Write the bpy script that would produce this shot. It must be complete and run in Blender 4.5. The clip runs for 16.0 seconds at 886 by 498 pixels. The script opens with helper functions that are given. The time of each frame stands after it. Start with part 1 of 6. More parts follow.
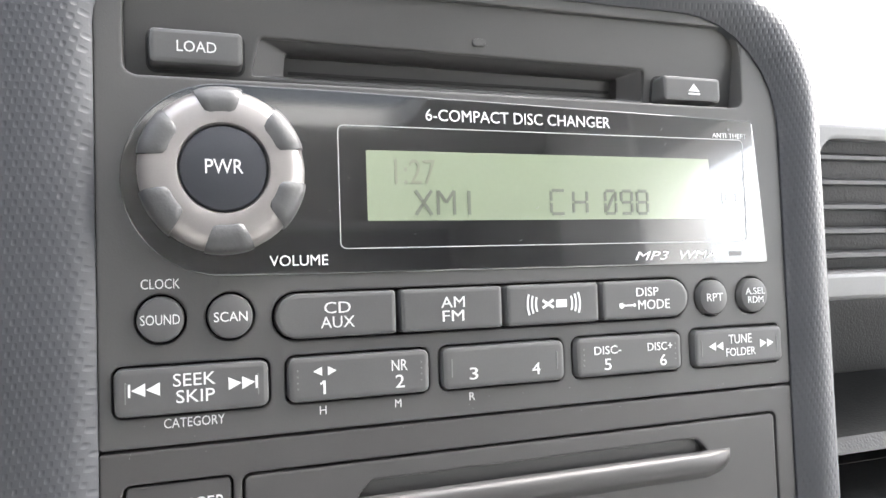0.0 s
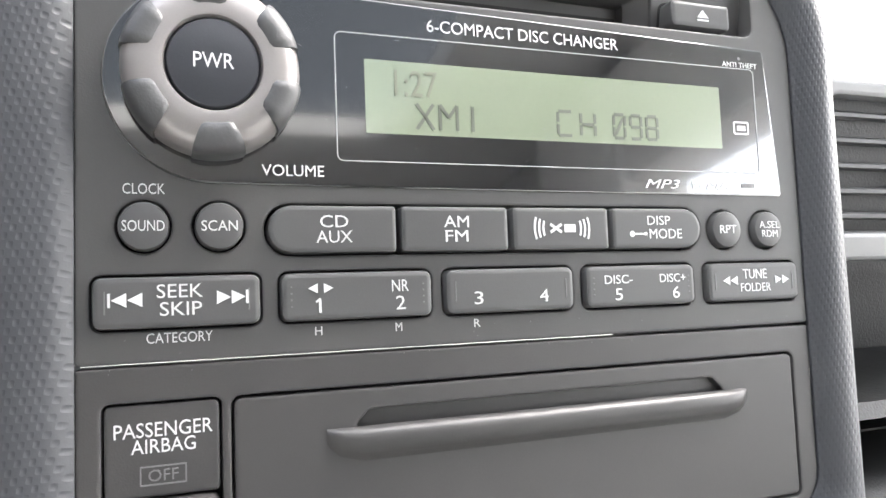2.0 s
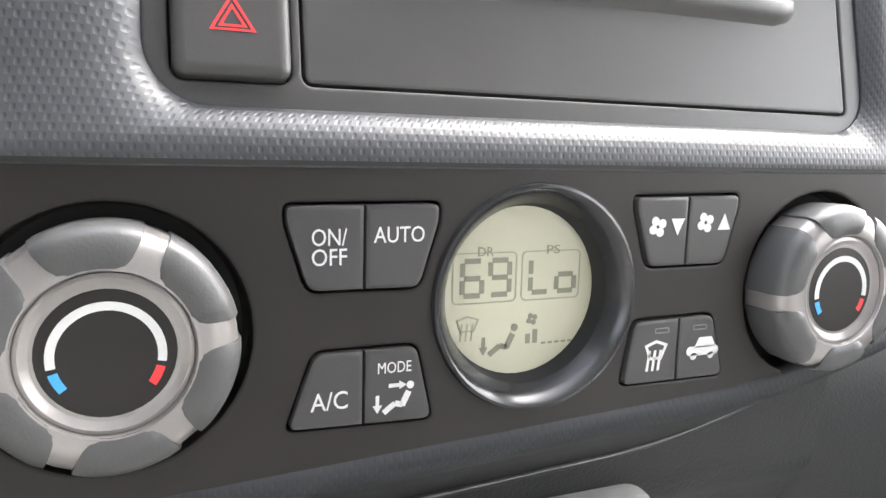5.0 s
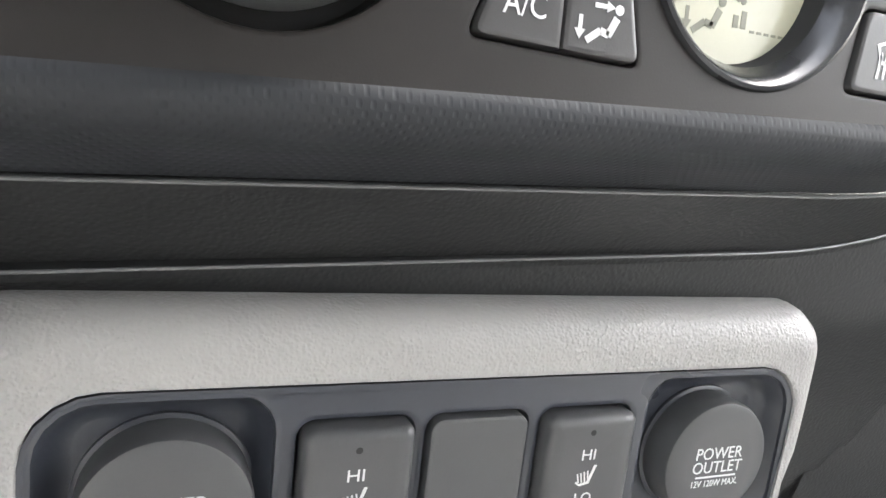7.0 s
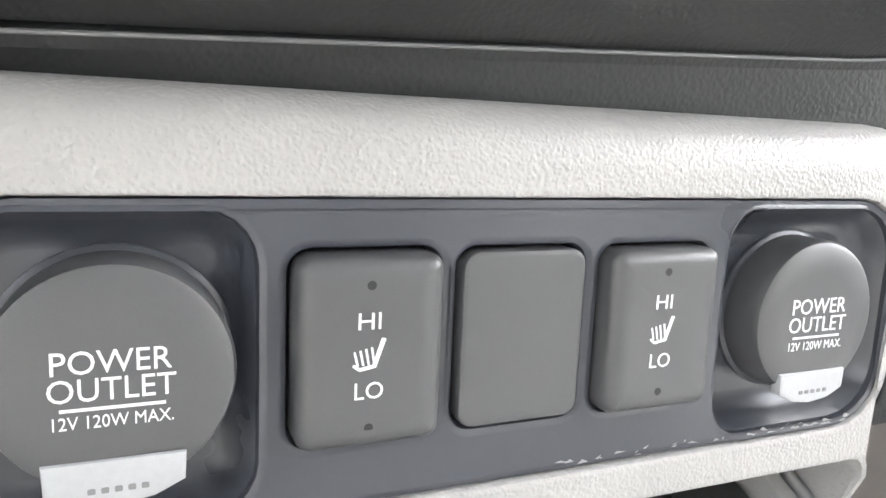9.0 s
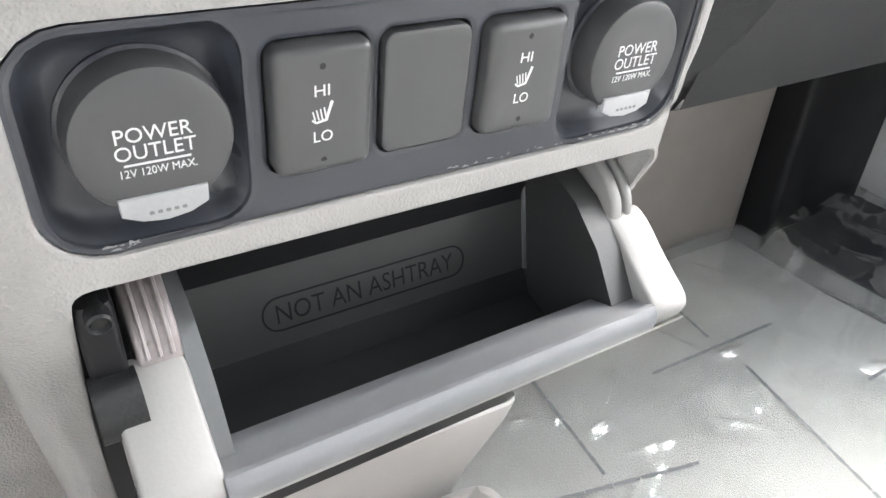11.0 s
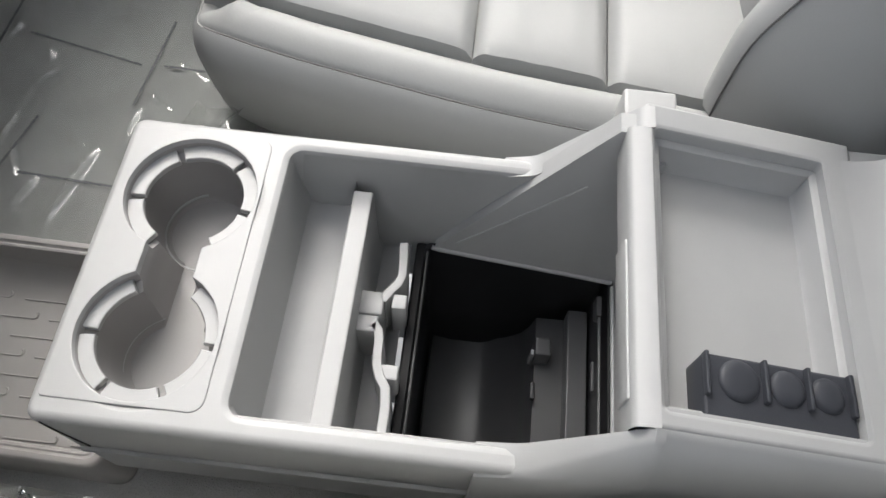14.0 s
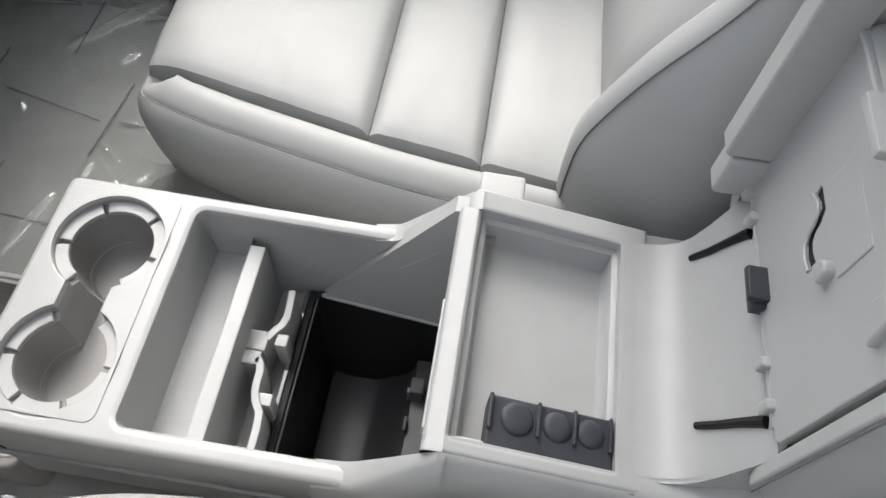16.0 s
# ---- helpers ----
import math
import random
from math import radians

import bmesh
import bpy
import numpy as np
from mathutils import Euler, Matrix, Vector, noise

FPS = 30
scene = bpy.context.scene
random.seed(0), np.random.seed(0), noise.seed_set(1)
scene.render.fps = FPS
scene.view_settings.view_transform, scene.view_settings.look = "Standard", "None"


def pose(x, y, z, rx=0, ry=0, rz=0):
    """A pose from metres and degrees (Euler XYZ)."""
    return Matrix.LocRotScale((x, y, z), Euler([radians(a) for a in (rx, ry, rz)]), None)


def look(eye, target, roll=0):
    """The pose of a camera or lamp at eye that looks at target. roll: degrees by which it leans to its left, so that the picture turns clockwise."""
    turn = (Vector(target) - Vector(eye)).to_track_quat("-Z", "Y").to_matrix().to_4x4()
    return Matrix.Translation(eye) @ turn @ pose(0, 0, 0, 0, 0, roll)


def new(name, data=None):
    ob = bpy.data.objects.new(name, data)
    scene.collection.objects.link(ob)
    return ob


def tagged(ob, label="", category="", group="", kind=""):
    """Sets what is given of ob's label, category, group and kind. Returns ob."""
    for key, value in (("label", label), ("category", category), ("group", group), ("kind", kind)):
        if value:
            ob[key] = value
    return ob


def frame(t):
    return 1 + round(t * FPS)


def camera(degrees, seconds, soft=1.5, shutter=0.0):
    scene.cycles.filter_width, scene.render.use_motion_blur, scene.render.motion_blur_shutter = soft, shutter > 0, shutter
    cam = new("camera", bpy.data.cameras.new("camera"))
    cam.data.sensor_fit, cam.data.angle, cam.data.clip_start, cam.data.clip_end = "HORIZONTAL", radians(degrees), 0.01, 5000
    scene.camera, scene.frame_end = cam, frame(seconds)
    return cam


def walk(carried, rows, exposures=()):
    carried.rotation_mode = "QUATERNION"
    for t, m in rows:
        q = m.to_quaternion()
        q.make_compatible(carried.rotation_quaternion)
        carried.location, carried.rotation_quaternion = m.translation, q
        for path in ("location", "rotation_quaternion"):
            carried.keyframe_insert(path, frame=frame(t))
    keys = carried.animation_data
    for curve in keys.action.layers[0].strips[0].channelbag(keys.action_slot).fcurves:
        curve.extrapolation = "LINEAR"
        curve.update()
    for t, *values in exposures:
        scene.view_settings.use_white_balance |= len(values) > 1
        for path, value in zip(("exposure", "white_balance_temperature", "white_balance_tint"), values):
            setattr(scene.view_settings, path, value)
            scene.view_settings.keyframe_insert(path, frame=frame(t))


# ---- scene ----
cam = camera(63.4, 16.0)
PATH = [
    (0, (-0.0179, -0.1775, 0.6270), (0.0809, 0.1023, 0.5831), 1.79),
    (0.5, (-0.0180, -0.1750, 0.6205), (0.0822, 0.1044, 0.5773), 1.75),
    (1, (-0.0170, -0.1734, 0.6144), (0.0841, 0.1060, 0.5733), 1.99),
    (1.5, (-0.0177, -0.1722, 0.6119), (0.0852, 0.1072, 0.5753), 2.33),
    (2, (-0.0183, -0.1700, 0.6002), (0.0855, 0.1093, 0.5658), 1.70),
    (2.5, (-0.0212, -0.1658, 0.5710), (0.0849, 0.1126, 0.5360), 3.28),
    (3, (-0.0323, -0.1594, 0.5396), (0.0768, 0.1174, 0.5011), 2.99),
    (3.5, (-0.0343, -0.1591, 0.5188), (0.0758, 0.1174, 0.4808), 3.10),
    (4, (-0.0385, -0.1673, 0.5052), (0.0778, 0.1063, 0.4645), 2.19),
    (4.2, (-0.0383, -0.1715, 0.5032), (0.0796, 0.1011, 0.4604), 1.83),
    (6.3, (-0.0439, -0.1684, 0.4702), (0.0623, 0.1094, 0.4311), 2.06),
    (6.5, (-0.0494, -0.1579, 0.4540), (0.0574, 0.1194, 0.4124), 3.85),
    (6.7, (-0.0566, -0.1473, 0.4375), (0.0554, 0.1281, 0.3968), 5.25),
    (7, (-0.0585, -0.1362, 0.4215), (0.0570, 0.1384, 0.3860), 4.98),
    (7.5, (-0.0494, -0.1203, 0.3974), (0.0683, 0.1543, 0.3700), 2.09),
    (8, (-0.0504, -0.1064, 0.3786), (0.0684, 0.1684, 0.3593), 0.11),
    (8.2, (-0.0488, -0.1057, 0.3765), (0.0684, 0.1699, 0.3595), 0.49),
    (10.3, (-0.0528, -0.1193, 0.3815), (0.0656, 0.1332, 0.2709), 2.83),
    (10.5, (-0.0584, -0.1242, 0.3812), (0.0648, 0.1155, 0.2493), 2.84),
    (11, (-0.0756, -0.1429, 0.4140), (0.0630, 0.0678, 0.2515), 3.07),
    (11.5, (-0.0909, -0.1907, 0.4610), (0.0539, -0.0209, 0.2605), 1.17),
    (12, (-0.1158, -0.2228, 0.4880), (0.0316, -0.0833, 0.2670), 2.30),
    (12.5, (-0.1383, -0.2598, 0.5132), (-0.0002, -0.1433, 0.2737), -2.05),
    (13, (-0.1393, -0.3080, 0.5417), (-0.0094, -0.2292, 0.2831), -4.34),
    (13.5, (-0.1569, -0.3663, 0.6044), (-0.0212, -0.3250, 0.3401), -2.48),
    (14, (-0.1680, -0.4253, 0.6579), (-0.0279, -0.4196, 0.3927), 4.31),
    (14.5, (-0.1650, -0.4942, 0.7146), (-0.0258, -0.5062, 0.4491), 3.67),
    (15, (-0.1888, -0.5416, 0.7606), (-0.0346, -0.5813, 0.5064), 9.54),
    (15.5, (-0.1914, -0.5428, 0.7642), (-0.0399, -0.5633, 0.5060), 8.92),
    (16, (-0.1948, -0.5392, 0.7685), (-0.0406, -0.5319, 0.5112), 6.93),
]
EXPOSURES = [(0, 3.7), (1.5, 3.7), (2.5, 3.6), (4.2, 3.7), (6.5, 3.8), (7.5, 4.25), (8.2, 4.5), (10.5, 4.4), (11.5, 3.75), (12.5, 2.65), (13.2, 1.8), (13.7, 1.7), (14.3, 1.75), (16, 1.83)]
walk(cam, [(t, look(eye, target, roll)) for t, eye, target, roll in PATH], EXPOSURES)


# ---- daylight through the car's windows ----
world = bpy.data.worlds.new("sky")
scene.world = world
world.use_nodes = True
wn, wl = world.node_tree.nodes, world.node_tree.links
sky = wn.new("ShaderNodeTexSky")
sky.sky_type = "NISHITA"
sky.sun_disc = False
sky.sun_elevation, sky.sun_rotation = radians(48), radians(72)
sky.air_density, sky.dust_density, sky.ozone_density = 1.0, 6.0, 1.0
soft_sky = wn.new("ShaderNodeHueSaturation")
soft_sky.inputs["Saturation"].default_value = 0.35
wl.new(sky.outputs[0], soft_sky.inputs["Color"])
wl.new(soft_sky.outputs[0], wn["Background"].inputs["Color"])
wn["Background"].inputs["Strength"].default_value = 0.15

sun_data = bpy.data.lights.new("sun", "SUN")
sun_data.energy, sun_data.angle, sun_data.color = 0.2, radians(50), (1.0, 0.99, 0.975)
sun = new("sun", sun_data)
sun.matrix_world = look((2.2, 0.7, 2.5), (0, 0, 0))

# ---- materials ----
def mat(name, color, rough=0.5, metal=0.0, var=0.12, grain=900.0, bump=0.05, dist=0.0004, big=25.0, coat=0.0, spec=0.5, coat_ior=1.5):
    """A plastic, metal or fabric with a fine grain and slow, blotchy wear."""
    m = bpy.data.materials.new(name)
    m.use_nodes = True
    n, l = m.node_tree.nodes, m.node_tree.links
    bs = n["Principled BSDF"]
    co = n.new("ShaderNodeTexCoord")
    fine, slow = n.new("ShaderNodeTexNoise"), n.new("ShaderNodeTexNoise")
    fine.inputs["Scale"].default_value, fine.inputs["Detail"].default_value = grain, 2
    slow.inputs["Scale"].default_value, slow.inputs["Detail"].default_value = big, 4
    for t in (fine, slow):
        l.new(co.outputs["Object"], t.inputs["Vector"])
    mix = n.new("ShaderNodeMath")
    mix.operation = "MULTIPLY_ADD"
    mix.inputs[1].default_value = 0.4
    l.new(fine.outputs["Fac"], mix.inputs[0])
    l.new(slow.outputs["Fac"], mix.inputs[2])
    ramp = n.new("ShaderNodeMapRange")
    ramp.inputs["From Min"].default_value, ramp.inputs["From Max"].default_value = 0.35, 1.05
    ramp.inputs["To Min"].default_value, ramp.inputs["To Max"].default_value = 1 - var, 1 + var
    l.new(mix.outputs[0], ramp.inputs["Value"])
    tint = n.new("ShaderNodeVectorMath")
    tint.operation = "SCALE"
    tint.inputs[0].default_value = color
    l.new(ramp.outputs[0], tint.inputs["Scale"])
    l.new(tint.outputs[0], bs.inputs["Base Color"])
    rr = n.new("ShaderNodeMapRange")
    rr.inputs["To Min"].default_value, rr.inputs["To Max"].default_value = max(0.02, rough - 0.07), min(1, rough + 0.07)
    l.new(slow.outputs["Fac"], rr.inputs["Value"])
    l.new(rr.outputs[0], bs.inputs["Roughness"])
    bs.inputs["Metallic"].default_value = metal
    bs.inputs["Specular IOR Level"].default_value = spec
    bs.inputs["Coat Weight"].default_value = coat
    bs.inputs["Coat Roughness"].default_value = 0.05
    bs.inputs["Coat IOR"].default_value = coat_ior
    b = n.new("ShaderNodeBump")
    b.inputs["Strength"].default_value, b.inputs["Distance"].default_value = bump, dist
    l.new(fine.outputs["Fac"], b.inputs["Height"])
    l.new(b.outputs[0], bs.inputs["Normal"])
    return m


def relief(m, kind, scale, strength, dist, lean=(-0.8, 0.5)):
    """Puts a coarser relief, leather cells or moulded lozenges, under the fine grain."""
    n, l = m.node_tree.nodes, m.node_tree.links
    bs = n["Principled BSDF"]
    co = n.new("ShaderNodeTexCoord")
    b = n.new("ShaderNodeBump")
    b.inputs["Strength"].default_value, b.inputs["Distance"].default_value = strength, dist
    if kind == "leather":
        warp = n.new("ShaderNodeTexNoise")
        warp.inputs["Scale"].default_value = scale * 0.5
        add = n.new("ShaderNodeVectorMath")
        add.operation = "MULTIPLY_ADD"
        add.inputs[1].default_value = (0.9 / scale,) * 3
        l.new(co.outputs["Object"], warp.inputs["Vector"])
        l.new(warp.outputs["Color"], add.inputs[0])
        l.new(co.outputs["Object"], add.inputs[2])
        v = n.new("ShaderNodeTexVoronoi")
        v.feature = "SMOOTH_F1"
        v.inputs["Scale"].default_value = scale
        l.new(add.outputs[0], v.inputs["Vector"])
        inv = n.new("ShaderNodeMath")
        inv.operation = "SUBTRACT"
        inv.inputs[0].default_value = 1
        l.new(v.outputs["Distance"], inv.inputs[1])
        l.new(inv.outputs[0], b.inputs["Height"])
    else:
        sep = n.new("ShaderNodeSeparateXYZ")
        l.new(co.outputs["Object"], sep.inputs[0])

        def math(op, a, c, k=None):
            q = n.new("ShaderNodeMath")
            q.operation = op
            for i, val in enumerate((a, c, k)):
                if val is None:
                    continue
                if isinstance(val, (int, float)):
                    q.inputs[i].default_value = val
                else:
                    l.new(val, q.inputs[i])
            return q.outputs[0]
        u = math("MULTIPLY_ADD", sep.outputs[1], lean[0], sep.outputs[0])
        w = math("MULTIPLY_ADD", sep.outputs[1], lean[1], sep.outputs[2])
        k = 2 * math_pi / scale
        a = math("SINE", math("MULTIPLY_ADD", u, k, 0), None)
        c = math("SINE", math("MULTIPLY_ADD", w, k * 0.62, 0), None)
        h = math("MULTIPLY", math("MAXIMUM", math("MULTIPLY", a, c), 0.15), -1.0)
        l.new(h, b.inputs["Height"])
    old = bs.inputs["Normal"].links[0].from_node
    l.new(b.outputs[0], old.inputs["Normal"])
    return m


math_pi = math.pi
TRIM = relief(mat("textured dashboard trim", (0.037, 0.039, 0.0438), 0.42, var=0.1), "lozenge", 0.0022, 0.3, 0.0004)
LIP = relief(mat("fine lozenge lip", (0.02, 0.0214, 0.0243), 0.55, var=0.1, spec=0.28), "lozenge", 0.0022, 0.26, 0.0003, (0.0, -0.9))
RADIO = mat("charcoal radio plastic", (0.06, 0.059, 0.058), 0.42, bump=0.08, grain=2500)
POCKET = mat("dark pocket plastic", (0.044, 0.0425, 0.0418), 0.4, bump=0.08, grain=2500)
KEY = mat("charcoal key plastic", (0.07, 0.07, 0.07), 0.38, bump=0.06, grain=2500)
CLIMATE = mat("warm dark panel plastic", (0.0165, 0.0143, 0.0134), 0.42, spec=0.3, bump=0.06, grain=2500)
KEYC = mat("dark heating key plastic", (0.036, 0.035, 0.035), 0.38, bump=0.06, grain=2500)
RINGP = mat("smooth dark ring plastic", (0.022, 0.0225, 0.024), 0.2, bump=0.03)
GAP = mat("shadow gap rubber", (0.008, 0.008, 0.008), 0.7)
GLASS = mat("black display lens", (0.006, 0.006, 0.007), 0.1, var=0.3, bump=0.0, coat=1.0, spec=0.7, coat_ior=1.9)
VENTF = mat("dull silver vent paint", (0.16, 0.16, 0.16), 0.4, metal=0.3, bump=0.03)
SILVER = mat("satin silver paint", (0.29, 0.272, 0.265), 0.32, metal=0.6, bump=0.03, grain=4000)
GRIP = mat("grey rubber grip", (0.062, 0.062, 0.063), 0.42, bump=0.15, grain=1500)
WHITE = mat("white print", (0.56, 0.56, 0.56), 0.5, bump=0.0)
FRAMEP = mat("thin pale print", (0.35, 0.35, 0.35), 0.5, bump=0.0)
FAINT = mat("worn grey print", (0.14, 0.14, 0.14), 0.5, bump=0.0)
RED = mat("red print", (0.75, 0.03, 0.035), 0.5, bump=0.0)
BLUE = mat("blue print", (0.05, 0.32, 0.75), 0.5, bump=0.0)
LCDG = mat("green liquid crystal field", (0.205, 0.24, 0.17), 0.14, var=0.04, bump=0.0, coat=1.0, spec=0.7, coat_ior=1.9)
LCDY = mat("sandy liquid crystal field", (0.46, 0.45, 0.335), 0.3, var=0.04, bump=0.0, coat=0.3)
SEG = mat("dark liquid crystal segment", (0.088, 0.1, 0.075), 0.4, bump=0.0)
SEGF = mat("faded liquid crystal segment", (0.13, 0.14, 0.1), 0.4, bump=0.0)
SEGY = mat("grey display segment", (0.2, 0.2, 0.15), 0.4, bump=0.0)
SEGYF = mat("faint display segment", (0.3, 0.295, 0.215), 0.4, bump=0.0)
DARK = relief(mat("dark dashboard plastic", (0.0112, 0.0116, 0.012), 0.5, bump=0.1, grain=1200, spec=0.36), "leather", 900, 0.35, 0.0004)
OUTLET = mat("blue black outlet panel", (0.034, 0.037, 0.045), 0.3, bump=0.05)
CAP = mat("dark grey cap plastic", (0.056, 0.0565, 0.058), 0.4, bump=0.06, grain=2500)
TAUPE = relief(mat("taupe grained trim", (0.285, 0.277, 0.268), 0.42, var=0.06), "leather", 1300, 0.5, 0.0005)
TAUPED = mat("taupe lower panel", (0.3, 0.29, 0.278), 0.5, var=0.06, bump=0.15)
PALE = mat("pale grey console plastic", (0.355, 0.36, 0.357), 0.4, var=0.05, bump=0.12, grain=1400)
# Grey lowered to carry the shade inside the bin.
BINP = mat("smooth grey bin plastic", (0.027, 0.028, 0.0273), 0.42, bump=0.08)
SCUFF = mat("scuffed mauve grey plastic", (0.24, 0.215, 0.212), 0.3, var=0.3, bump=0.3, grain=400, big=160)
BINEDGE = mat("blue grey bin edge", (0.14, 0.144, 0.151), 0.4, bump=0.05)
TABP = mat("pale grey tab plastic", (0.3, 0.305, 0.31), 0.36, bump=0.05)
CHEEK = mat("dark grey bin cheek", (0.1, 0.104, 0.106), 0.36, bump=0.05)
EDGE = mat("worn plastic edge with painted highlight", (0.11, 0.11, 0.112), 0.22, bump=0.3, grain=900)
ARMP = mat("taupe bin arm plastic", (0.22, 0.215, 0.209), 0.42, var=0.08, bump=0.12)
CHAFE = mat("pale chafed plastic", (0.24, 0.24, 0.24), 0.6, var=0.3)
KICK = mat("brown grey kick panel", (0.2, 0.182, 0.168), 0.6, bump=0.2)
BLACK = mat("black bin plastic", (0.011, 0.011, 0.012), 0.42, bump=0.1, spec=0.18)
DEEP = mat("deep bin plastic", (0.016, 0.0165, 0.018), 0.36, bump=0.1, spec=0.4)
DEEPG = mat("grey ledge plastic", (0.1, 0.101, 0.103), 0.4, bump=0.08)
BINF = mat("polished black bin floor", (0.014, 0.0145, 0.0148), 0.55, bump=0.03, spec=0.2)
POWERK = mat("dark blue key plastic", (0.026, 0.028, 0.033), 0.34, bump=0.05, grain=2500)
DEEPF = mat("dark grey bin floor plastic", (0.06, 0.061, 0.063), 0.34, bump=0.1)
COIN = mat("dark rubber coin tray", (0.0377, 0.0406, 0.0485), 0.5, bump=0.2, spec=0.35)
LEATHER = relief(mat("pale grey leather", (0.306, 0.312, 0.306), 0.55, var=0.05, big=12), "leather", 300, 0.1, 0.0004)
# Dark thread colour stands for the shade in sewn grooves.
SEAMT = mat("seam thread with painted shade", (0.14, 0.14, 0.135), 0.7)
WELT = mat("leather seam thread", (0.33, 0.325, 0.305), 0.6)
CARPET = mat("grey carpet", (0.5, 0.505, 0.49), 0.95, var=0.25, grain=700, bump=0.9, dist=0.003, big=14)
LINER = mat("pale roof lining", (0.66, 0.66, 0.65), 0.9, bump=0.3)
DOORM = mat("pale grey door trim", (0.36, 0.36, 0.352), 0.6, bump=0.2)
PAVE = mat("pale concrete", (0.40, 0.405, 0.41), 0.9, var=0.15, grain=60, bump=0.2, big=0.6)
SILLM = mat("dark sill plastic", (0.02, 0.022, 0.027), 0.35, bump=0.1)
DOORP = mat("taupe door plastic", (0.16, 0.148, 0.142), 0.5, bump=0.15)
PRINTL = mat("dark film print", (0.13, 0.135, 0.14), 0.6, bump=0.0)


def film_material(milk, shine, least=0.05):
    """Clear polythene: mostly see-through, with a glossy, wrinkled skin."""
    m = bpy.data.materials.new("clear polythene film")
    m.use_nodes = True
    n, l = m.node_tree.nodes, m.node_tree.links
    n.remove(n["Principled BSDF"])
    clear, gloss, mix = n.new("ShaderNodeBsdfTransparent"), n.new("ShaderNodeBsdfGlossy"), n.new("ShaderNodeMixShader")
    clear.inputs[0].default_value = (0.93, 0.94, 0.92, 1)
    gloss.inputs["Color"].default_value = (0.92, 0.93, 0.92, 1)
    gloss.inputs["Roughness"].default_value = 0.06
    fres = n.new("ShaderNodeLayerWeight")
    fres.inputs["Blend"].default_value = 0.35
    noise_tex, bump_node = n.new("ShaderNodeTexNoise"), n.new("ShaderNodeBump")
    co = n.new("ShaderNodeTexCoord")
    l.new(co.outputs["Object"], noise_tex.inputs["Vector"])
    noise_tex.inputs["Scale"].default_value, noise_tex.inputs["Detail"].default_value = 40, 2
    bump_node.inputs["Strength"].default_value, bump_node.inputs["Distance"].default_value = 0.12, 0.004
    l.new(noise_tex.outputs["Fac"], bump_node.inputs["Height"])
    l.new(bump_node.outputs[0], gloss.inputs["Normal"])
    add = n.new("ShaderNodeMath")
    add.operation = "MULTIPLY_ADD"
    add.inputs[1].default_value, add.inputs[2].default_value = shine, least
    l.new(fres.outputs["Fresnel"], add.inputs[0])
    l.new(add.outputs[0], mix.inputs[0])
    l.new(clear.outputs[0], mix.inputs[1])
    l.new(gloss.outputs[0], mix.inputs[2])
    haze, blend = n.new("ShaderNodeBsdfDiffuse"), n.new("ShaderNodeMixShader")
    haze.inputs["Color"].default_value = (0.74, 0.75, 0.73, 1)
    blend.inputs[0].default_value = milk
    l.new(mix.outputs[0], blend.inputs[1])
    l.new(haze.outputs[0], blend.inputs[2])
    l.new(blend.outputs[0], n["Material Output"].inputs["Surface"])
    return m


def tinted_glass():
    """Smoked roof glass: lets some of the light through, with a glossy skin."""
    m = bpy.data.materials.new("smoked roof glass")
    m.use_nodes = True
    n, l = m.node_tree.nodes, m.node_tree.links
    n.remove(n["Principled BSDF"])
    clear, gloss, mix = n.new("ShaderNodeBsdfTransparent"), n.new("ShaderNodeBsdfGlossy"), n.new("ShaderNodeMixShader")
    clear.inputs[0].default_value = (0.4, 0.41, 0.41, 1)
    gloss.inputs["Roughness"].default_value = 0.02
    mix.inputs[0].default_value = 0.05
    l.new(clear.outputs[0], mix.inputs[1])
    l.new(gloss.outputs[0], mix.inputs[2])
    l.new(mix.outputs[0], n["Material Output"].inputs["Surface"])
    return m


TINT = tinted_glass()
FILM = film_material(0.26, 1.3)
FILMC = film_material(0.12, 2.0, 0.16)
FLAP = film_material(0.16, 1.3, 0.1)
FILMW = film_material(0.02, 0.2)
MAT = mat("brown grey floor mat", (0.5, 0.48, 0.455), 0.95, var=0.3, grain=600, bump=0.8, dist=0.003)
# Console grey made darker to hold the shade inside the cup wells.
WELL = mat("console plastic darkened for well shade", (0.27, 0.262, 0.257), 0.45, var=0.06, bump=0.12)

# ---- building helpers; outlines are in millimetres ----
def thing(name, label, category, at=(0, 0, 0), group="", kind=""):
    ob = new(name)
    ob.location = at
    ob.empty_display_size = 0.02
    return tagged(ob, label, category, group, kind)


def finish(me, smooth=True):
    if smooth:
        me.polygons.foreach_set("use_smooth", [True] * len(me.polygons))
        me.set_sharp_from_angle(angle=radians(40))


def part(name, bm, material, parent=None, label="", smooth=True):
    me = bpy.data.meshes.new(name)
    bmesh.ops.recalc_face_normals(bm, faces=bm.faces)
    bm.to_mesh(me)
    bm.free()
    me.materials.append(material)
    finish(me, smooth)
    ob = new(name, me)
    if parent:
        ob.parent = parent
        if parent.type == "EMPTY":
            ob.matrix_parent_inverse = Matrix.Translation(-Vector(parent.location))
    if label:
        ob["label"] = label
    return ob


def panel(y0, z0, slope):
    """Columns: x, height, and out towards the seats, for a face that passes through (y0, z0) and leans back."""
    nrm = Vector((0, -1, slope)).normalized()
    m = Matrix.Identity(4)
    m.col[1] = (0, slope, 1, 0)
    m.col[2] = (*nrm, 0)
    m.col[3] = (0, y0 - slope * z0, 0, 1)
    return m


def flat(z0):
    """Columns: x, y and up."""
    return Matrix.Translation((0, 0, z0))


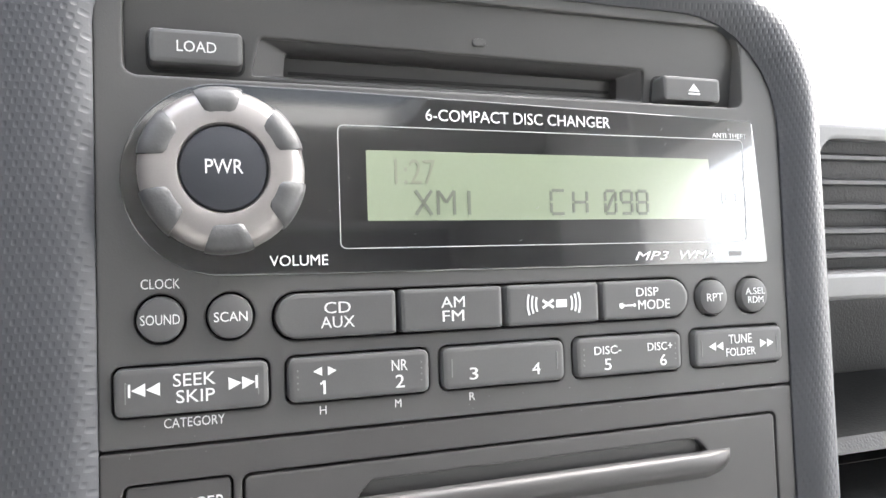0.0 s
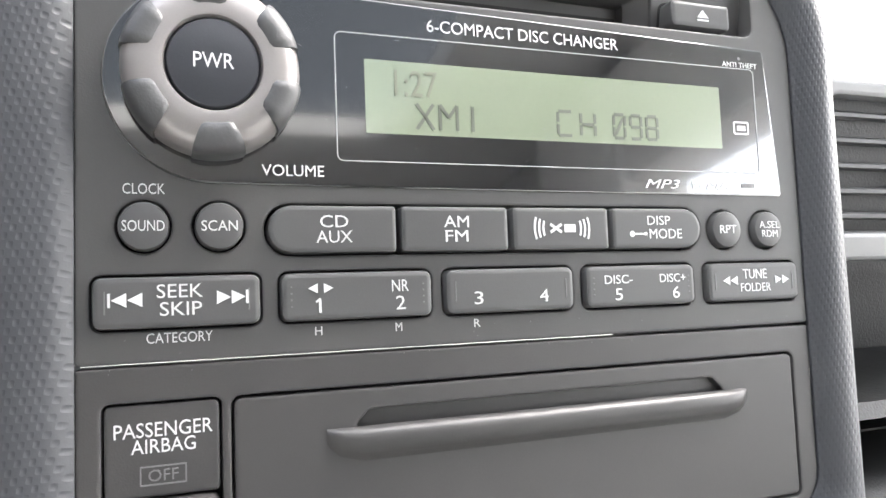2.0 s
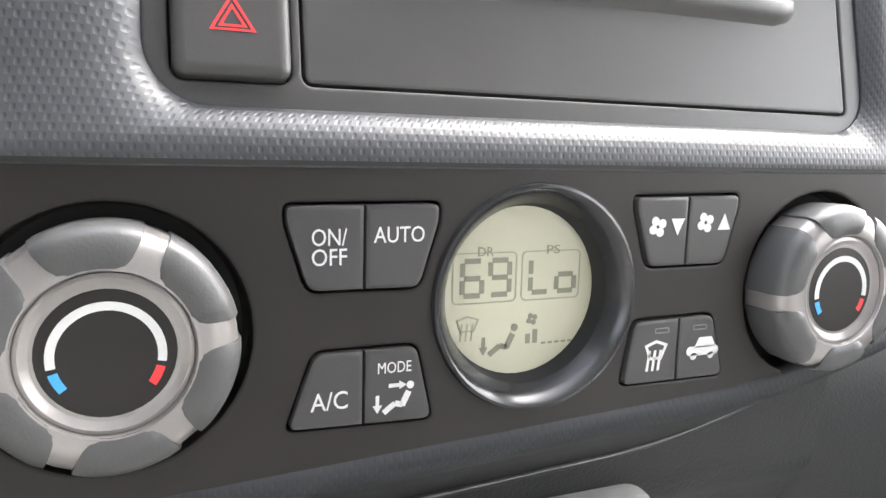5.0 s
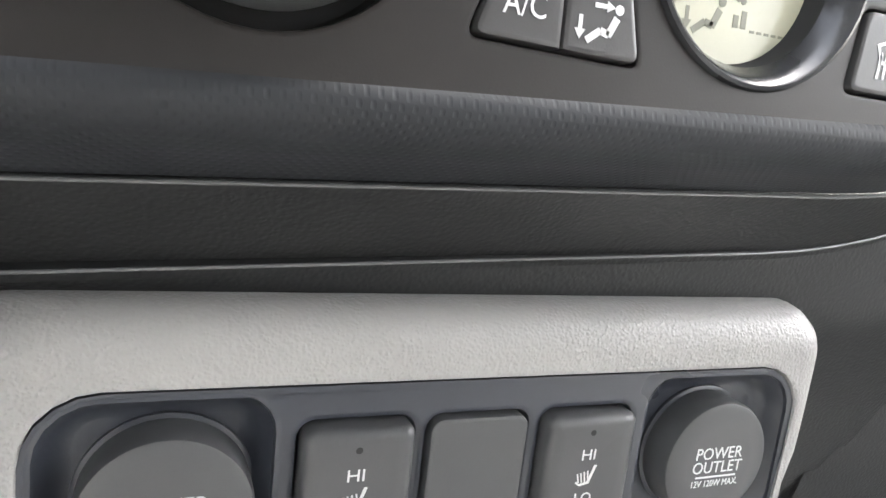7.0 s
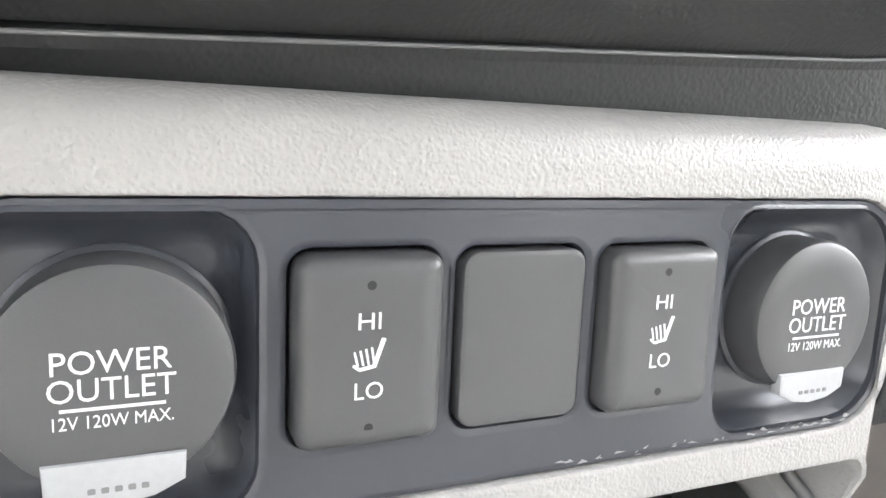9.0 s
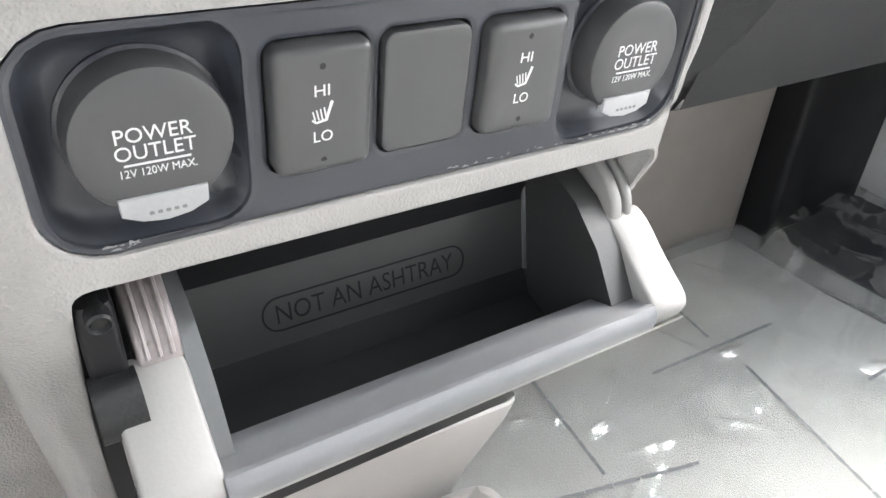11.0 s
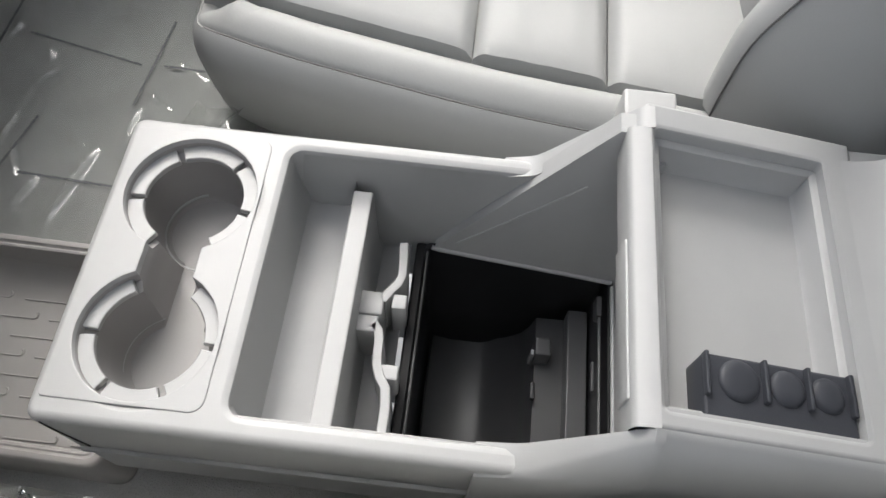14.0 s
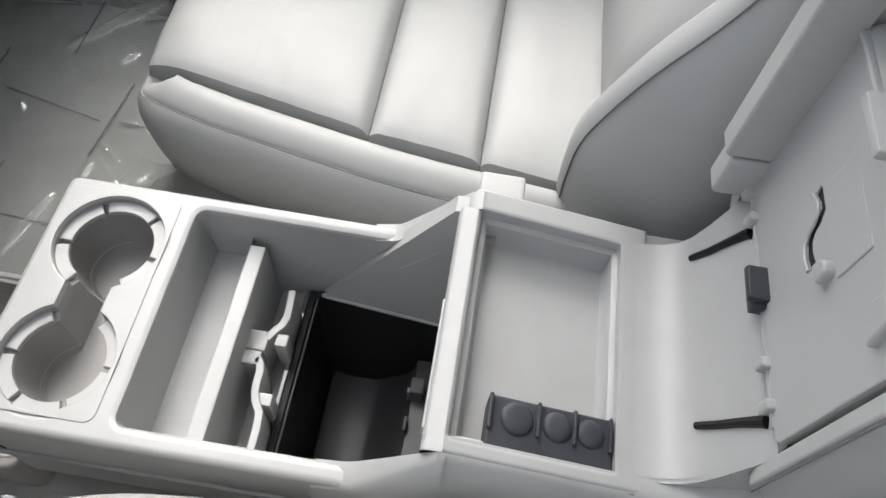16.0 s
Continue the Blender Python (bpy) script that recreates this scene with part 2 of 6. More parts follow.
def ease(v):
    v = max(0.0, min(1.0, v))
    return v * v * (3 - 2 * v)


class Shape(list):
    """An outline that can be drawn again smaller (or larger) by d, keeping its corners round."""


def shaped(make):
    out = Shape(make(0.0))
    out.at = make
    return out


def rrect(x0, y0, x1, y1, r, n=5):
    """Rounded rectangle; r is one radius or four, from the lower left corner round."""
    rs = (r,) * 4 if isinstance(r, (int, float)) else r

    def make(d):
        out = []
        a0, b0, a1, b1 = x0 + d, y0 + d, x1 - d, y1 - d
        for (cx, cy, ang), q in zip(((a0, b0, 180), (a1, b0, 270), (a1, b1, 0), (a0, b1, 90)), rs):
            q = max(0.05, q - d)
            sx, sy = (1 if cx == a0 else -1), (1 if cy == b0 else -1)
            for i in range(n + 1):
                a = radians(ang + 90 * i / n)
                out.append((cx + sx * q + q * math.cos(a), cy + sy * q + q * math.sin(a)))
        return out
    return shaped(make)


def disc(cx, cy, r, n=40):
    return shaped(lambda d: [(cx + (r - d) * math.cos(2 * math.pi * i / n), cy + (r - d) * math.sin(2 * math.pi * i / n)) for i in range(n)])


def soften(pts, r, n=4):
    """Rounds the corners of a polygon."""
    def make(d):
        base = inset(list(pts), d)
        out, k = [], len(base)
        for i in range(k):
            a, b, c = (Vector(base[(i + e) % k]) for e in (-1, 0, 1))
            u, v = (a - b), (c - b)
            q = max(0.05, min(r - 0.6 * d, 0.45 * u.length, 0.45 * v.length))
            p0, p1 = b + u.normalized() * q, b + v.normalized() * q
            for j in range(n + 1):
                t = j / n
                out.append(tuple(p0 * (1 - t) ** 2 + b * 2 * t * (1 - t) + p1 * t * t))
        return out
    return shaped(make)


def inset(pts, d):
    if isinstance(pts, Shape):
        return shaped(lambda e: pts.at(d + e))
    if not d:
        return list(pts)
    out, k = [], len(pts)
    area = sum(pts[i][0] * pts[(i + 1) % k][1] - pts[(i + 1) % k][0] * pts[i][1] for i in range(k))
    s = 1 if area > 0 else -1
    for i in range(k):
        a, b, c = (Vector(pts[(i + j) % k]) for j in (-1, 0, 1))
        e, f = (b - a), (c - b)
        if e.length < 1e-6 or f.length < 1e-6:
            e = f = c - a
        e.normalize(), f.normalize()
        nn = Vector((-e.y - f.y, e.x + f.x)) * s
        ln = nn.length
        nn = nn / ln if ln > 1e-6 else Vector((0, 0))
        out.append(tuple(b + nn * d / max(0.5, ln / 2)))
    return out


def rings(bm, loops, close=True, cap_first=False, cap_last=True):
    """Joins loops of points, all of one length, into a skin."""
    vs = [[bm.verts.new(p) for p in loop] for loop in loops]
    n = len(vs[0])
    for a, b in zip(vs, vs[1:]):
        for i in range(n if close else n - 1):
            j = (i + 1) % n
            bm.faces.new((a[i], a[j], b[j], b[i]))
    if cap_last:
        bm.faces.new(vs[-1])
    if cap_first:
        bm.faces.new(vs[0][::-1])
    return vs


def stack(m, outline, levels, bm=None, cap_first=False, cap_last=True):
    """A solid of an outline at several (inset, height) levels, in millimetres, on the face m."""
    bm = bm or bmesh.new()
    loops = [[m @ Vector((x / 1e3, y / 1e3, w / 1e3)) for x, y in inset(outline, d)] for d, w in levels]
    if cap_last and len(levels) > 2:
        d, w = levels[-1]
        loops.append([m @ Vector((x / 1e3, y / 1e3, w / 1e3)) for x, y in inset(outline, d + 0.35)])
    rings(bm, loops, cap_first=cap_first, cap_last=cap_last)
    return bm


def key(m, outline, w0, w1, b=0.6, bm=None):
    """A cap with rounded edges from w0 to w1."""
    return stack(m, outline, [(0, w0), (0, w1 - b), (0.3 * b, w1 - 0.3 * b), (b, w1)], bm)


def plate(m, outer, holes, w, deep, lip=0.5, hole_deep=None, bm=None, side=True, hlip=None):
    """A face with openings through it; the openings' edges are rounded and go back by hole_deep."""
    bm = bm or bmesh.new()
    edges = []
    hlip = hlip or lip

    def loop(pts, ww):
        vs = [bm.verts.new(m @ Vector((x / 1e3, y / 1e3, ww / 1e3))) for x, y in pts]
        return vs, [bm.edges.new((vs[i], vs[(i + 1) % len(vs)])) for i in range(len(vs))]

    def skin(a, b):
        for i in range(len(a)):
            j = (i + 1) % len(a)
            bm.faces.new((a[i], a[j], b[j], b[i]))

    o, _ = loop(inset(outer, lip), w)
    held, e = loop(inset(outer, lip + 0.35), w)
    skin(held, o)
    edges += e
    prev = o
    arcs = [(lip * (1 - math.sin(radians(a))), w - lip * (1 - math.cos(radians(a)))) for a in ((45, 90) if lip < 3 else (18, 36, 54, 72, 90))]
    for d, ww in arcs + [(0, w - deep)] if side else ():
        nxt, _ = loop(inset(outer, d), ww)
        skin(prev, nxt)
        prev = nxt
    for h in holes:
        v, _ = loop(inset(h, -hlip), w)
        held, e = loop(inset(h, -hlip - 0.35), w)
        skin(held, v)
        edges += e
        prev = v
        for d, ww in ((-0.3 * hlip, w - 0.3 * hlip), (0, w - hlip), (0, w - (hole_deep or deep))):
            nxt, _ = loop(inset(h, d), ww)
            skin(prev, nxt)
            prev = nxt
    bmesh.ops.triangle_fill(bm, use_beauty=True, use_dissolve=False, edges=edges)
    return bm


def sweep(profile, xs, m=Matrix.Identity(4), shift=None):
    """Drags a (y, z) profile along x; millimetres. shift(x) gives (dy, dz)."""
    bm = bmesh.new()
    rows = []
    for x in xs:
        dy, dz = shift(x) if shift else (0, 0)
        rows.append([bm.verts.new(m @ Vector((x / 1e3, (y + dy) / 1e3, (z + dz) / 1e3))) for y, z in profile])
    for a, b in zip(rows, rows[1:]):
        for i in range(len(a) - 1):
            bm.faces.new((a[i], a[i + 1], b[i + 1], b[i]))
    return bm


def box(bm, x0, y0, z0, x1, y1, z1, b=1.0):
    """A block with softened edges, in millimetres, x right, y ahead, z up."""
    return stack(Matrix.Identity(4), rrect(x0, y0, x1, y1, max(b, 0.2), 3), [(b, z0), (0.3 * b, z0 + 0.3 * b), (0, z0 + b), (0, z1 - b), (0.3 * b, z1 - 0.3 * b), (b, z1)], bm, cap_first=True)


def tube(bm, pts, r, n=8):
    """A round bead along points in metres; r is one radius or one for each point."""
    rr = [r] * len(pts) if isinstance(r, (int, float)) else r
    loops = []
    for i, p in enumerate(pts):
        p = Vector(p)
        d = (Vector(pts[min(i + 1, len(pts) - 1)]) - Vector(pts[max(i - 1, 0)])).normalized()
        a = d.orthogonal().normalized() if i == 0 else (a - d * a.dot(d)).normalized()
        c = d.cross(a)
        loops.append([p + (a * math.cos(2 * math.pi * k / n) + c * math.sin(2 * math.pi * k / n)) * rr[i] for k in range(n)])
    rings(bm, loops, cap_first=True)
    return bm


def lettering(words, m, x0, y0, x1, y1, w, material, parent, name="lettering", slant=0.0):
    """Raised print that fills the given box on a face."""
    cu = bpy.data.curves.new(name, "FONT")
    cu.body, cu.extrude, cu.resolution_u = words, 0.02, 3
    cu.align_x = "CENTER"
    cu.shear = slant
    tmp = bpy.data.objects.new("print", cu)
    scene.collection.objects.link(tmp)
    me = bpy.data.meshes.new_from_object(tmp.evaluated_get(bpy.context.evaluated_depsgraph_get()))
    bpy.data.objects.remove(tmp)
    co = np.empty(len(me.vertices) * 3)
    me.vertices.foreach_get("co", co)
    co = co.reshape(-1, 3)
    lo, hi = co.min(0), co.max(0)
    span = np.maximum(hi - lo, 1e-6)
    u = (co - lo) / span
    for v, (a, b, c) in zip(me.vertices, u):
        v.co = m @ Vector(((x0 + a * (x1 - x0)) / 1e3, (y0 + b * (y1 - y0)) / 1e3, (w + c * 0.12) / 1e3))
    me.name = name
    me.materials.clear()
    me.materials.append(material)
    ob = new(name, me)
    ob.parent = parent
    if parent.type == "EMPTY":
        ob.matrix_parent_inverse = Matrix.Translation(-Vector(parent.location))
    return ob


def mark(m, shapes, w, material, parent, name="symbol", label=""):
    """Printed shapes: outlines in millimetres on a face, joined into one symbol."""
    bm = bmesh.new()
    for s in shapes:
        stack(m, s, [(0, w), (0, w + 0.12)], bm)
    return part(name, bm, material, parent, label, smooth=False)


def line(x0, y0, x1, y1, t):
    d = Vector((x1 - x0, y1 - y0)).normalized() * t / 2
    return [(x0 - d.y, y0 + d.x), (x0 + d.y, y0 - d.x), (x1 + d.y, y1 - d.x), (x1 - d.y, y1 + d.x)]


def arc(cx, cy, r, a0, a1, t, n=24):
    """A band along an arc; angles in degrees, anticlockwise from the right."""
    aa = [radians(a0 + (a1 - a0) * i / n) for i in range(n + 1)]
    return [(cx + (r + t / 2) * math.cos(a), cy + (r + t / 2) * math.sin(a)) for a in aa] + [(cx + (r - t / 2) * math.cos(a), cy + (r - t / 2) * math.sin(a)) for a in aa[::-1]]


def outline_band(pts, t):
    """Outer and inner loop of a thin printed frame, as a list of quads."""
    q, k = inset(pts, t), len(pts)
    return [[pts[i], pts[(i + 1) % k], q[(i + 1) % k], q[i]] for i in range(k)]

# ---- the cabin: floor, roof, doors, pillars ----
def slab(name, lo, hi, material, label):
    bm = box(bmesh.new(), lo[0] * 1e3, lo[1] * 1e3, lo[2] * 1e3, hi[0] * 1e3, hi[1] * 1e3, hi[2] * 1e3, 8)
    return tagged(part(name, bm, material), label, name.split("_")[0], kind="structure")


def floor_mesh():
    """Carpet: a footwell that rises to the toe board ahead and to the tunnel in the middle."""
    bm = bmesh.new()
    xs, ys = np.linspace(-0.82, 0.82, 60), np.linspace(-1.9, 0.9, 90)
    rows = []
    for y in ys:
        row = []
        for x in xs:
            z = 0.0
            z += max(0, y - 0.32) * 0.9
            z += 0.004 * noise.noise(Vector((x * 9, y * 9, 0)))
            if x < -0.1:
                z -= 0.02
            row.append(bm.verts.new((x, y, z - 0.012)))
        rows.append(row)
    for a, b in zip(rows, rows[1:]):
        for i in range(len(a) - 1):
            c = (a[i].co + b[i + 1].co) / 2
            if not (-0.05 < c.x < 0.14 and -0.6 < c.y < -0.36):
                bm.faces.new((a[i], a[i + 1], b[i + 1], b[i]))
    return bm


tagged(part("floor", floor_mesh(), CARPET), "grey carpeted car floor under polythene film", "floor", kind="structure")
def roof_mesh():
    """Roof lining with the sunroof's opening through it."""
    return plate(flat(1.12), rrect(-840, -1950, 840, -360, 20), [rrect(-360, -1120, 390, -560, 60)], 50, 50, 8)


tagged(part("ceiling", roof_mesh(), LINER), "pale cloth roof lining", "ceiling", kind="structure")
sunroof = part("window_sunroof", stack(flat(1.16), rrect(-358, -1118, 388, -562, 58), [(0, 0), (0, 4)], cap_first=True), TINT)
sunroof.visible_shadow = False
tagged(sunroof, "dark tinted glass panel in the roof", "sunroof", kind="structure")
# Unseen; closed over the rear window too, to cut light from behind.
slab("wall_rear", (-0.84, -2.0, -0.03), (0.84, -1.94, 1.14), DOORM, "grey rear cabin wall")
for s, side in ((1, "passenger"), (-1, "driver")):
    x0, x1 = (0.76, 0.84) if s > 0 else (-0.84, -0.76)
    if s > 0:
        slab("wall_" + side, (x0, -1.95, -0.03), (x1, 0.9, 0.45), DOORM, "grey door trim below the side windows")
    else:
        slab("wall_" + side, (x0, -1.95, -0.03), (x1, 0.9, 0.5), DOORM, "grey door trim below the driver window")
    slab("pillar_" + side, (x0 - 0.06 * s * (s > 0), -1.12, 0.6), (x1, -0.84, 1.14), LINER, "pale roof pillar between the side windows")
    slab("header_" + side, (x0 - 0.05 * s * (s > 0), -0.86, 0.93), (x1 + 0.05 * (s < 0), -0.02, 1.14), LINER, "pale door frame over the side window")
    # Unseen slab over the rear side windows, added to keep light out.
    slab("rear_pillar_" + side, (x0, -1.95, 0.58), (x1, -1.1, 1.14), DOORM, "unseen grey fill over the rear side windows")
ground = bmesh.new()
for r0, r1 in ((0, 400),):
    ground.faces.new([ground.verts.new((x, y, -0.55)) for x, y in ((-r1, -r1), (r1, -r1), (r1, r1), (-r1, r1))])
tagged(part("ground", ground, PAVE), "pale concrete yard outside the car", "ground", kind="structure")
slab("wall_front", (-0.84, 0.86, -0.03), (0.84, 0.92, 0.68), DARK, "dark bulkhead behind the dashboard")
slab("toe_board", (0.1, 0.272, -0.03), (0.6, 0.31, 0.42), KICK, "brown-grey toe board ahead of the footwell")
slab("kick_panel", (0.6, 0.235, -0.03), (0.78, 0.31, 0.42), BLACK, "black kick panel beside the door opening")
slab("toe_board_driver", (-0.76, 0.225, -0.03), (-0.1, 0.27, 0.3), MAT, "dark brown carpeted toe board of the driver")

RAD = panel(-0.024, 0.512, 0.2)      # face of the radio and the pocket below it
CLI = panel(-0.032, 0.46, 0.0)       # face of the heating controls
OUT = panel(0.0, 0.367, -0.08)       # face of the outlet panel

# ---- dashboard trim round the radio ----
dash = thing("dashboard", "dark grey dashboard with moulded lozenge grain round the radio", "dashboard", (0.05, 0.0, 0.4))


def bezel():
    base = rrect(-38, 506, 153, 667, (12, 12, 34, 16), 8)
    cx, cz = 57.5, 587
    levels = [  # left, right, down, up, out, out at the foot
        (0, 0, 0, 0, -9, -9), (0, 0, 0, 0, 0.6, 0.4), (2, 2, 1.2, 2, 2.4, 2.2), (5, 5, 3.0, 4, 3.8, 4.0), (11, 8, 5.2, 6, 4.6, 5.2), (22, 11.5, 7.6, 9, 4.2, 5.8),
        (36, 14.5, 9.8, 11.5, 2.0, 5.7), (52, 17.5, 11.4, 13.5, -4, 5.0), (66, 20, 12.2, 15, -14, 4.4), (74, 22, 12.5, 16, -30, 3.6), (76, 23, 12.6, 16.5, -50, 1.0), (78, 24, 12.6, 17, -70, -9)]
    bm = bmesh.new()
    loops = []
    for l, r, d, u, w, wf in levels:
        loop = []
        for x, z in base:
            fx, fz = max(-1, min(1, (x - cx) / 84)), max(-1, min(1, (z - cz) / 70))
            sx = x + (fx * r if fx > 0 else fx * l)
            sz = z + (fz * u if fz > 0 else fz * d)
            k = max(0.0, min(1.0, (520 - z) / 14))
            ww = w * (1 - k) + wf * k
            loop.append(RAD @ Vector((sx / 1e3, sz / 1e3, ww / 1e3)))
        loops.append(loop)
    rings(bm, loops, cap_last=False)
    return bm


part("radio_bezel", bezel(), TRIM, dash, "lozenge-grained soft trim round the radio")

# dash top, windscreen ledge and the passenger side
part("dash_top", sweep([(60, 560), (58, 634), (64, 640), (90, 644), (400, 690), (760, 672)], (-820, -300, -60, 40, 170, 400, 820), shift=lambda x: (0, 0)), DARK, dash)
part("passenger_dash", sweep([(72, 572), (66, 568), (62, 560), (110, 552), (112, 470), (70, 466), (58, 462), (46, 450), (36, 400), (40, 340), (52, 300), (70, 292), (200, 286)], (172, 240, 400, 820)), DARK, dash)
part("driver_dash", sweep([(60, 634), (10, 600), (-30, 500), (-34, 430), (0, 330), (60, 290), (200, 280)], (-820, -300, -110, -96)), DARK, dash)
# Unseen block, added to keep driver's side light off the left bezel.
part("unseen_shade_block", box(bmesh.new(), -560, -150, 440, -150, 70, 740, 36), DARK, dash, "unseen dark block that shades the left of the radio trim")
part("glove_shelf_edge", sweep([(40, 500), (44, 506), (110, 508), (110, 490), (46, 492), (40, 496)], (186, 300, 820)), DARK, dash)


# ---- air vent ----
def air_vent():
    v = thing("air_vent", "silver-framed dashboard air vent with black slats", "air vent", (0.3, 0.06, 0.6))
    m = panel(0.052, 0.6, 0.05)
    part("frame", plate(m, rrect(214, 566, 352, 640, 10), [rrect(224, 578, 344, 633, 7)], 4, 16, 2), VENTF, v, "dull silver frame")
    part("backing", stack(m, rrect(224, 578, 344, 633, 7), [(0, -26), (0, -25)]), BLACK, v)
    for i in range(5):
        bm = bmesh.new()
        z = 583 + 10.4 * i
        stack(m, rrect(224, z, 344, z + 3.2, 1.5), [(0, -9), (0, -2), (0.9, -0.8)], bm)
        part("slat", bm, CAP, v)
    part("slider", key(m, rrect(286, 598, 292, 606, 1.5), -2, 5), BLACK, v)


air_vent()

# ---- radio ----
radio = thing("car_radio", "charcoal car radio with disc slot, silver volume knob and grey-green display", "radio", (0.057, -0.01, 0.6))
ROW1 = [(0, 29.3, "CD\nAUX"), (30.4, 57.9, "AM\nFM"), (59.1, 86.6, ""), (87.7, 116, "DISP\nMODE")]


def rowkey(i, a, b):
    rs = (5.2, 1, 1, 5.2) if i == 0 else (1, 5.2, 5.2, 1) if i == 3 else 1
    return rrect(a, 579.9, b, 590.4, rs)


ROUND = [(-25, 585.9, 5.0, "SOUND"), (-10, 585.9, 5.0, "SCAN"), (124.8, 584.8, 5.0, "RPT"), (139.5, 584.8, 5.0, "A.SEL\nRDM")]
ROW2 = [(-34.8, -1.8), (2.6, 37.4), (40.9, 75.4), (79, 112.8), (117.3, 149.2)]
LENS = [(-11 + 22 * math.cos(radians(a)), 617 + 22 * math.sin(radians(a))) for a in range(90, 271, 6)] + [(18, 594.7), (145.6, 594.2), (146.4, 595), (143, 635.4), (142.2, 636.3), (18, 638.8)]
CDBOX = rrect(-32, 640.2, 140, 664, (3, 3, 8, 8))


def faceplate():
    holes = [CDBOX] + [inset(disc(x, z, r), -0.5) for x, z, r, _ in ROUND]
    holes += [inset(rrect(-0.2, 579.9, 116.2, 590.4, 5.2), -0.5)]
    holes += [inset(rrect(a, 565.2, b, 575.6, 1.8), -0.5) for a, b in ROW2]
    return plate(RAD, rrect(-38, 558.3, 153, 672, 1.0), holes, 0, 10, 0.5, 9)


part("faceplate", faceplate(), RADIO, radio)
part("key_bed", stack(RAD, rrect(-37, 559, 152, 592.5, 1), [(0, -4.2), (0, -3.9)]), GAP, radio)
lens = part("display_lens", key(RAD, LENS, -1, 0.35, 0.2), GLASS, radio, "glossy black display lens")
part("lcd_field", stack(RAD, rrect(23, 607.3, 126.2, 624.6, 0.3), [(0, 0.36), (0, 0.42)]), LCDG, lens, "grey-green liquid crystal field")
mark(RAD, outline_band(rrect(16, 600.6, 139, 630.6, 1.6), 0.25), 0.36, FRAMEP, lens, "printed_frame")
lettering("1:27", RAD, 30.2, 616.3, 41, 622.6, 0.42, SEGF, lens, "digits")
for seg in ((35.5, 608.7, 39.8, 614.8), (35.5, 614.8, 39.8, 608.7), (41.5, 608.7, 41.5, 614.8), (41.5, 614.8, 43.7, 611.8), (43.7, 611.8, 45.9, 614.8), (45.9, 614.8, 45.9, 608.7), (50, 608.7, 50, 614.8)):
    mark(RAD, [line(*seg, 0.85)], 0.42, SEG, lens, "segment")


def seven(m, x, z, w, h, digit, t, ww, material, parent):
    segs = {"a": (0, 1, 1, 1), "b": (1, 1, 1, .5), "c": (1, .5, 1, 0), "d": (0, 0, 1, 0), "e": (0, 0, 0, .5), "f": (0, .5, 0, 1), "g": (0, .5, 1, .5), "z": (0.1, 0.1, 0.9, 0.9)}
    on = {"0": "abcdefz", "9": "abcdfg", "8": "abcdefg", "6": "acdefg", "C": "adef", "H": "bcefg", "L": "def", "o": "cdeg"}[digit]
    for s in on:
        a, b, c, d = segs[s]
        p, q = Vector((x + a * w, z + b * h)), Vector((x + c * w, z + d * h))
        g = (q - p).normalized() * t * 0.35
        p, q = p + g, q - g
        mark(m, [line(p.x, p.y, q.x, q.y, t)], ww, material, parent, "segment")


for ch, x in zip("CH098", (73.8, 80.6, 90.6, 95.8, 101)):
    seven(RAD, x, 608.9, 4.2 if ch in "CH" else 3.4, 6.2, ch, 0.8, 0.42, SEG, lens)
lettering("6-COMPACT DISC CHANGER", RAD, 38.9, 632.4, 93.2, 635.4, 0.36, WHITE, lens)
lettering("ANTI THEFT", RAD, 128, 630.9, 140.5, 632.3, 0.36, WHITE, lens)
mark(RAD, [disc(134, 633.4, 0.5, 10)], 0.36, FAINT, lens, "indicator")
lettering("VOLUME", RAD, -0.9, 596.9, 12.9, 599.4, 0.36, WHITE, lens)
lettering("MP3", RAD, 99.5, 595.9, 110.8, 598.3, 0.36, WHITE, lens, slant=0.3)
lettering("WMA", RAD, 114.7, 595.9, 127.2, 598.3, 0.36, WHITE, lens, slant=0.3)
mark(RAD, [line(132, 597.1, 136.5, 597.1, 1.2)], 0.36, FAINT, lens, "badge")
mark(RAD, outline_band(rrect(130.5, 611.5, 136, 615.3, 0.6), 0.5) + [line(131.8, 613.4, 134.8, 613.4, 1.4)], 0.36, WHITE, lens, "disc_symbol")

rnd = random.Random(9)
for k in range(34):
    x, z = rnd.uniform(8, 140), rnd.uniform(594.8, 636)
    r, a = rnd.choice((0.1, 0.12, 0.16)), rnd.uniform(0, 3)
    mark(RAD, [disc(x, z, r, 6) if k % 4 else line(x, z, x + 1.1 * math.cos(a), z + 1.1 * math.sin(a), 0.09)], 0.44, FAINT, lens, "dust_speck")
for k in range(24):
    x, z = rnd.uniform(-34, 148), rnd.uniform(556, 563)
    mark(RAD, [disc(x, z, 0.12, 6)], 0.01, FAINT, radio, "dust_speck")

# disc slot
LEAN = RAD @ Matrix(((1, 0, 0, 0), (0, 1, 0, 0), (0, 0.2, 1, -0.2 * 0.664 - 0.0016), (0, 0, 0, 1)))
SLOTH = soften([(-3.6, 643.0), (109, 642.2), (108.4, 651.0), (-1.4, 651.8)], 1.2)
SLOTI = soften([(4.4, 644.0), (102, 643.2), (101.6, 649), (5, 649.6)], 0.8)
part("slot_tray", plate(LEAN, inset(CDBOX, -0.3), [SLOTH], 0, 3, 0.6, 1.2), RADIO, radio, "leaning tray round the disc slot")
funnel = bmesh.new()
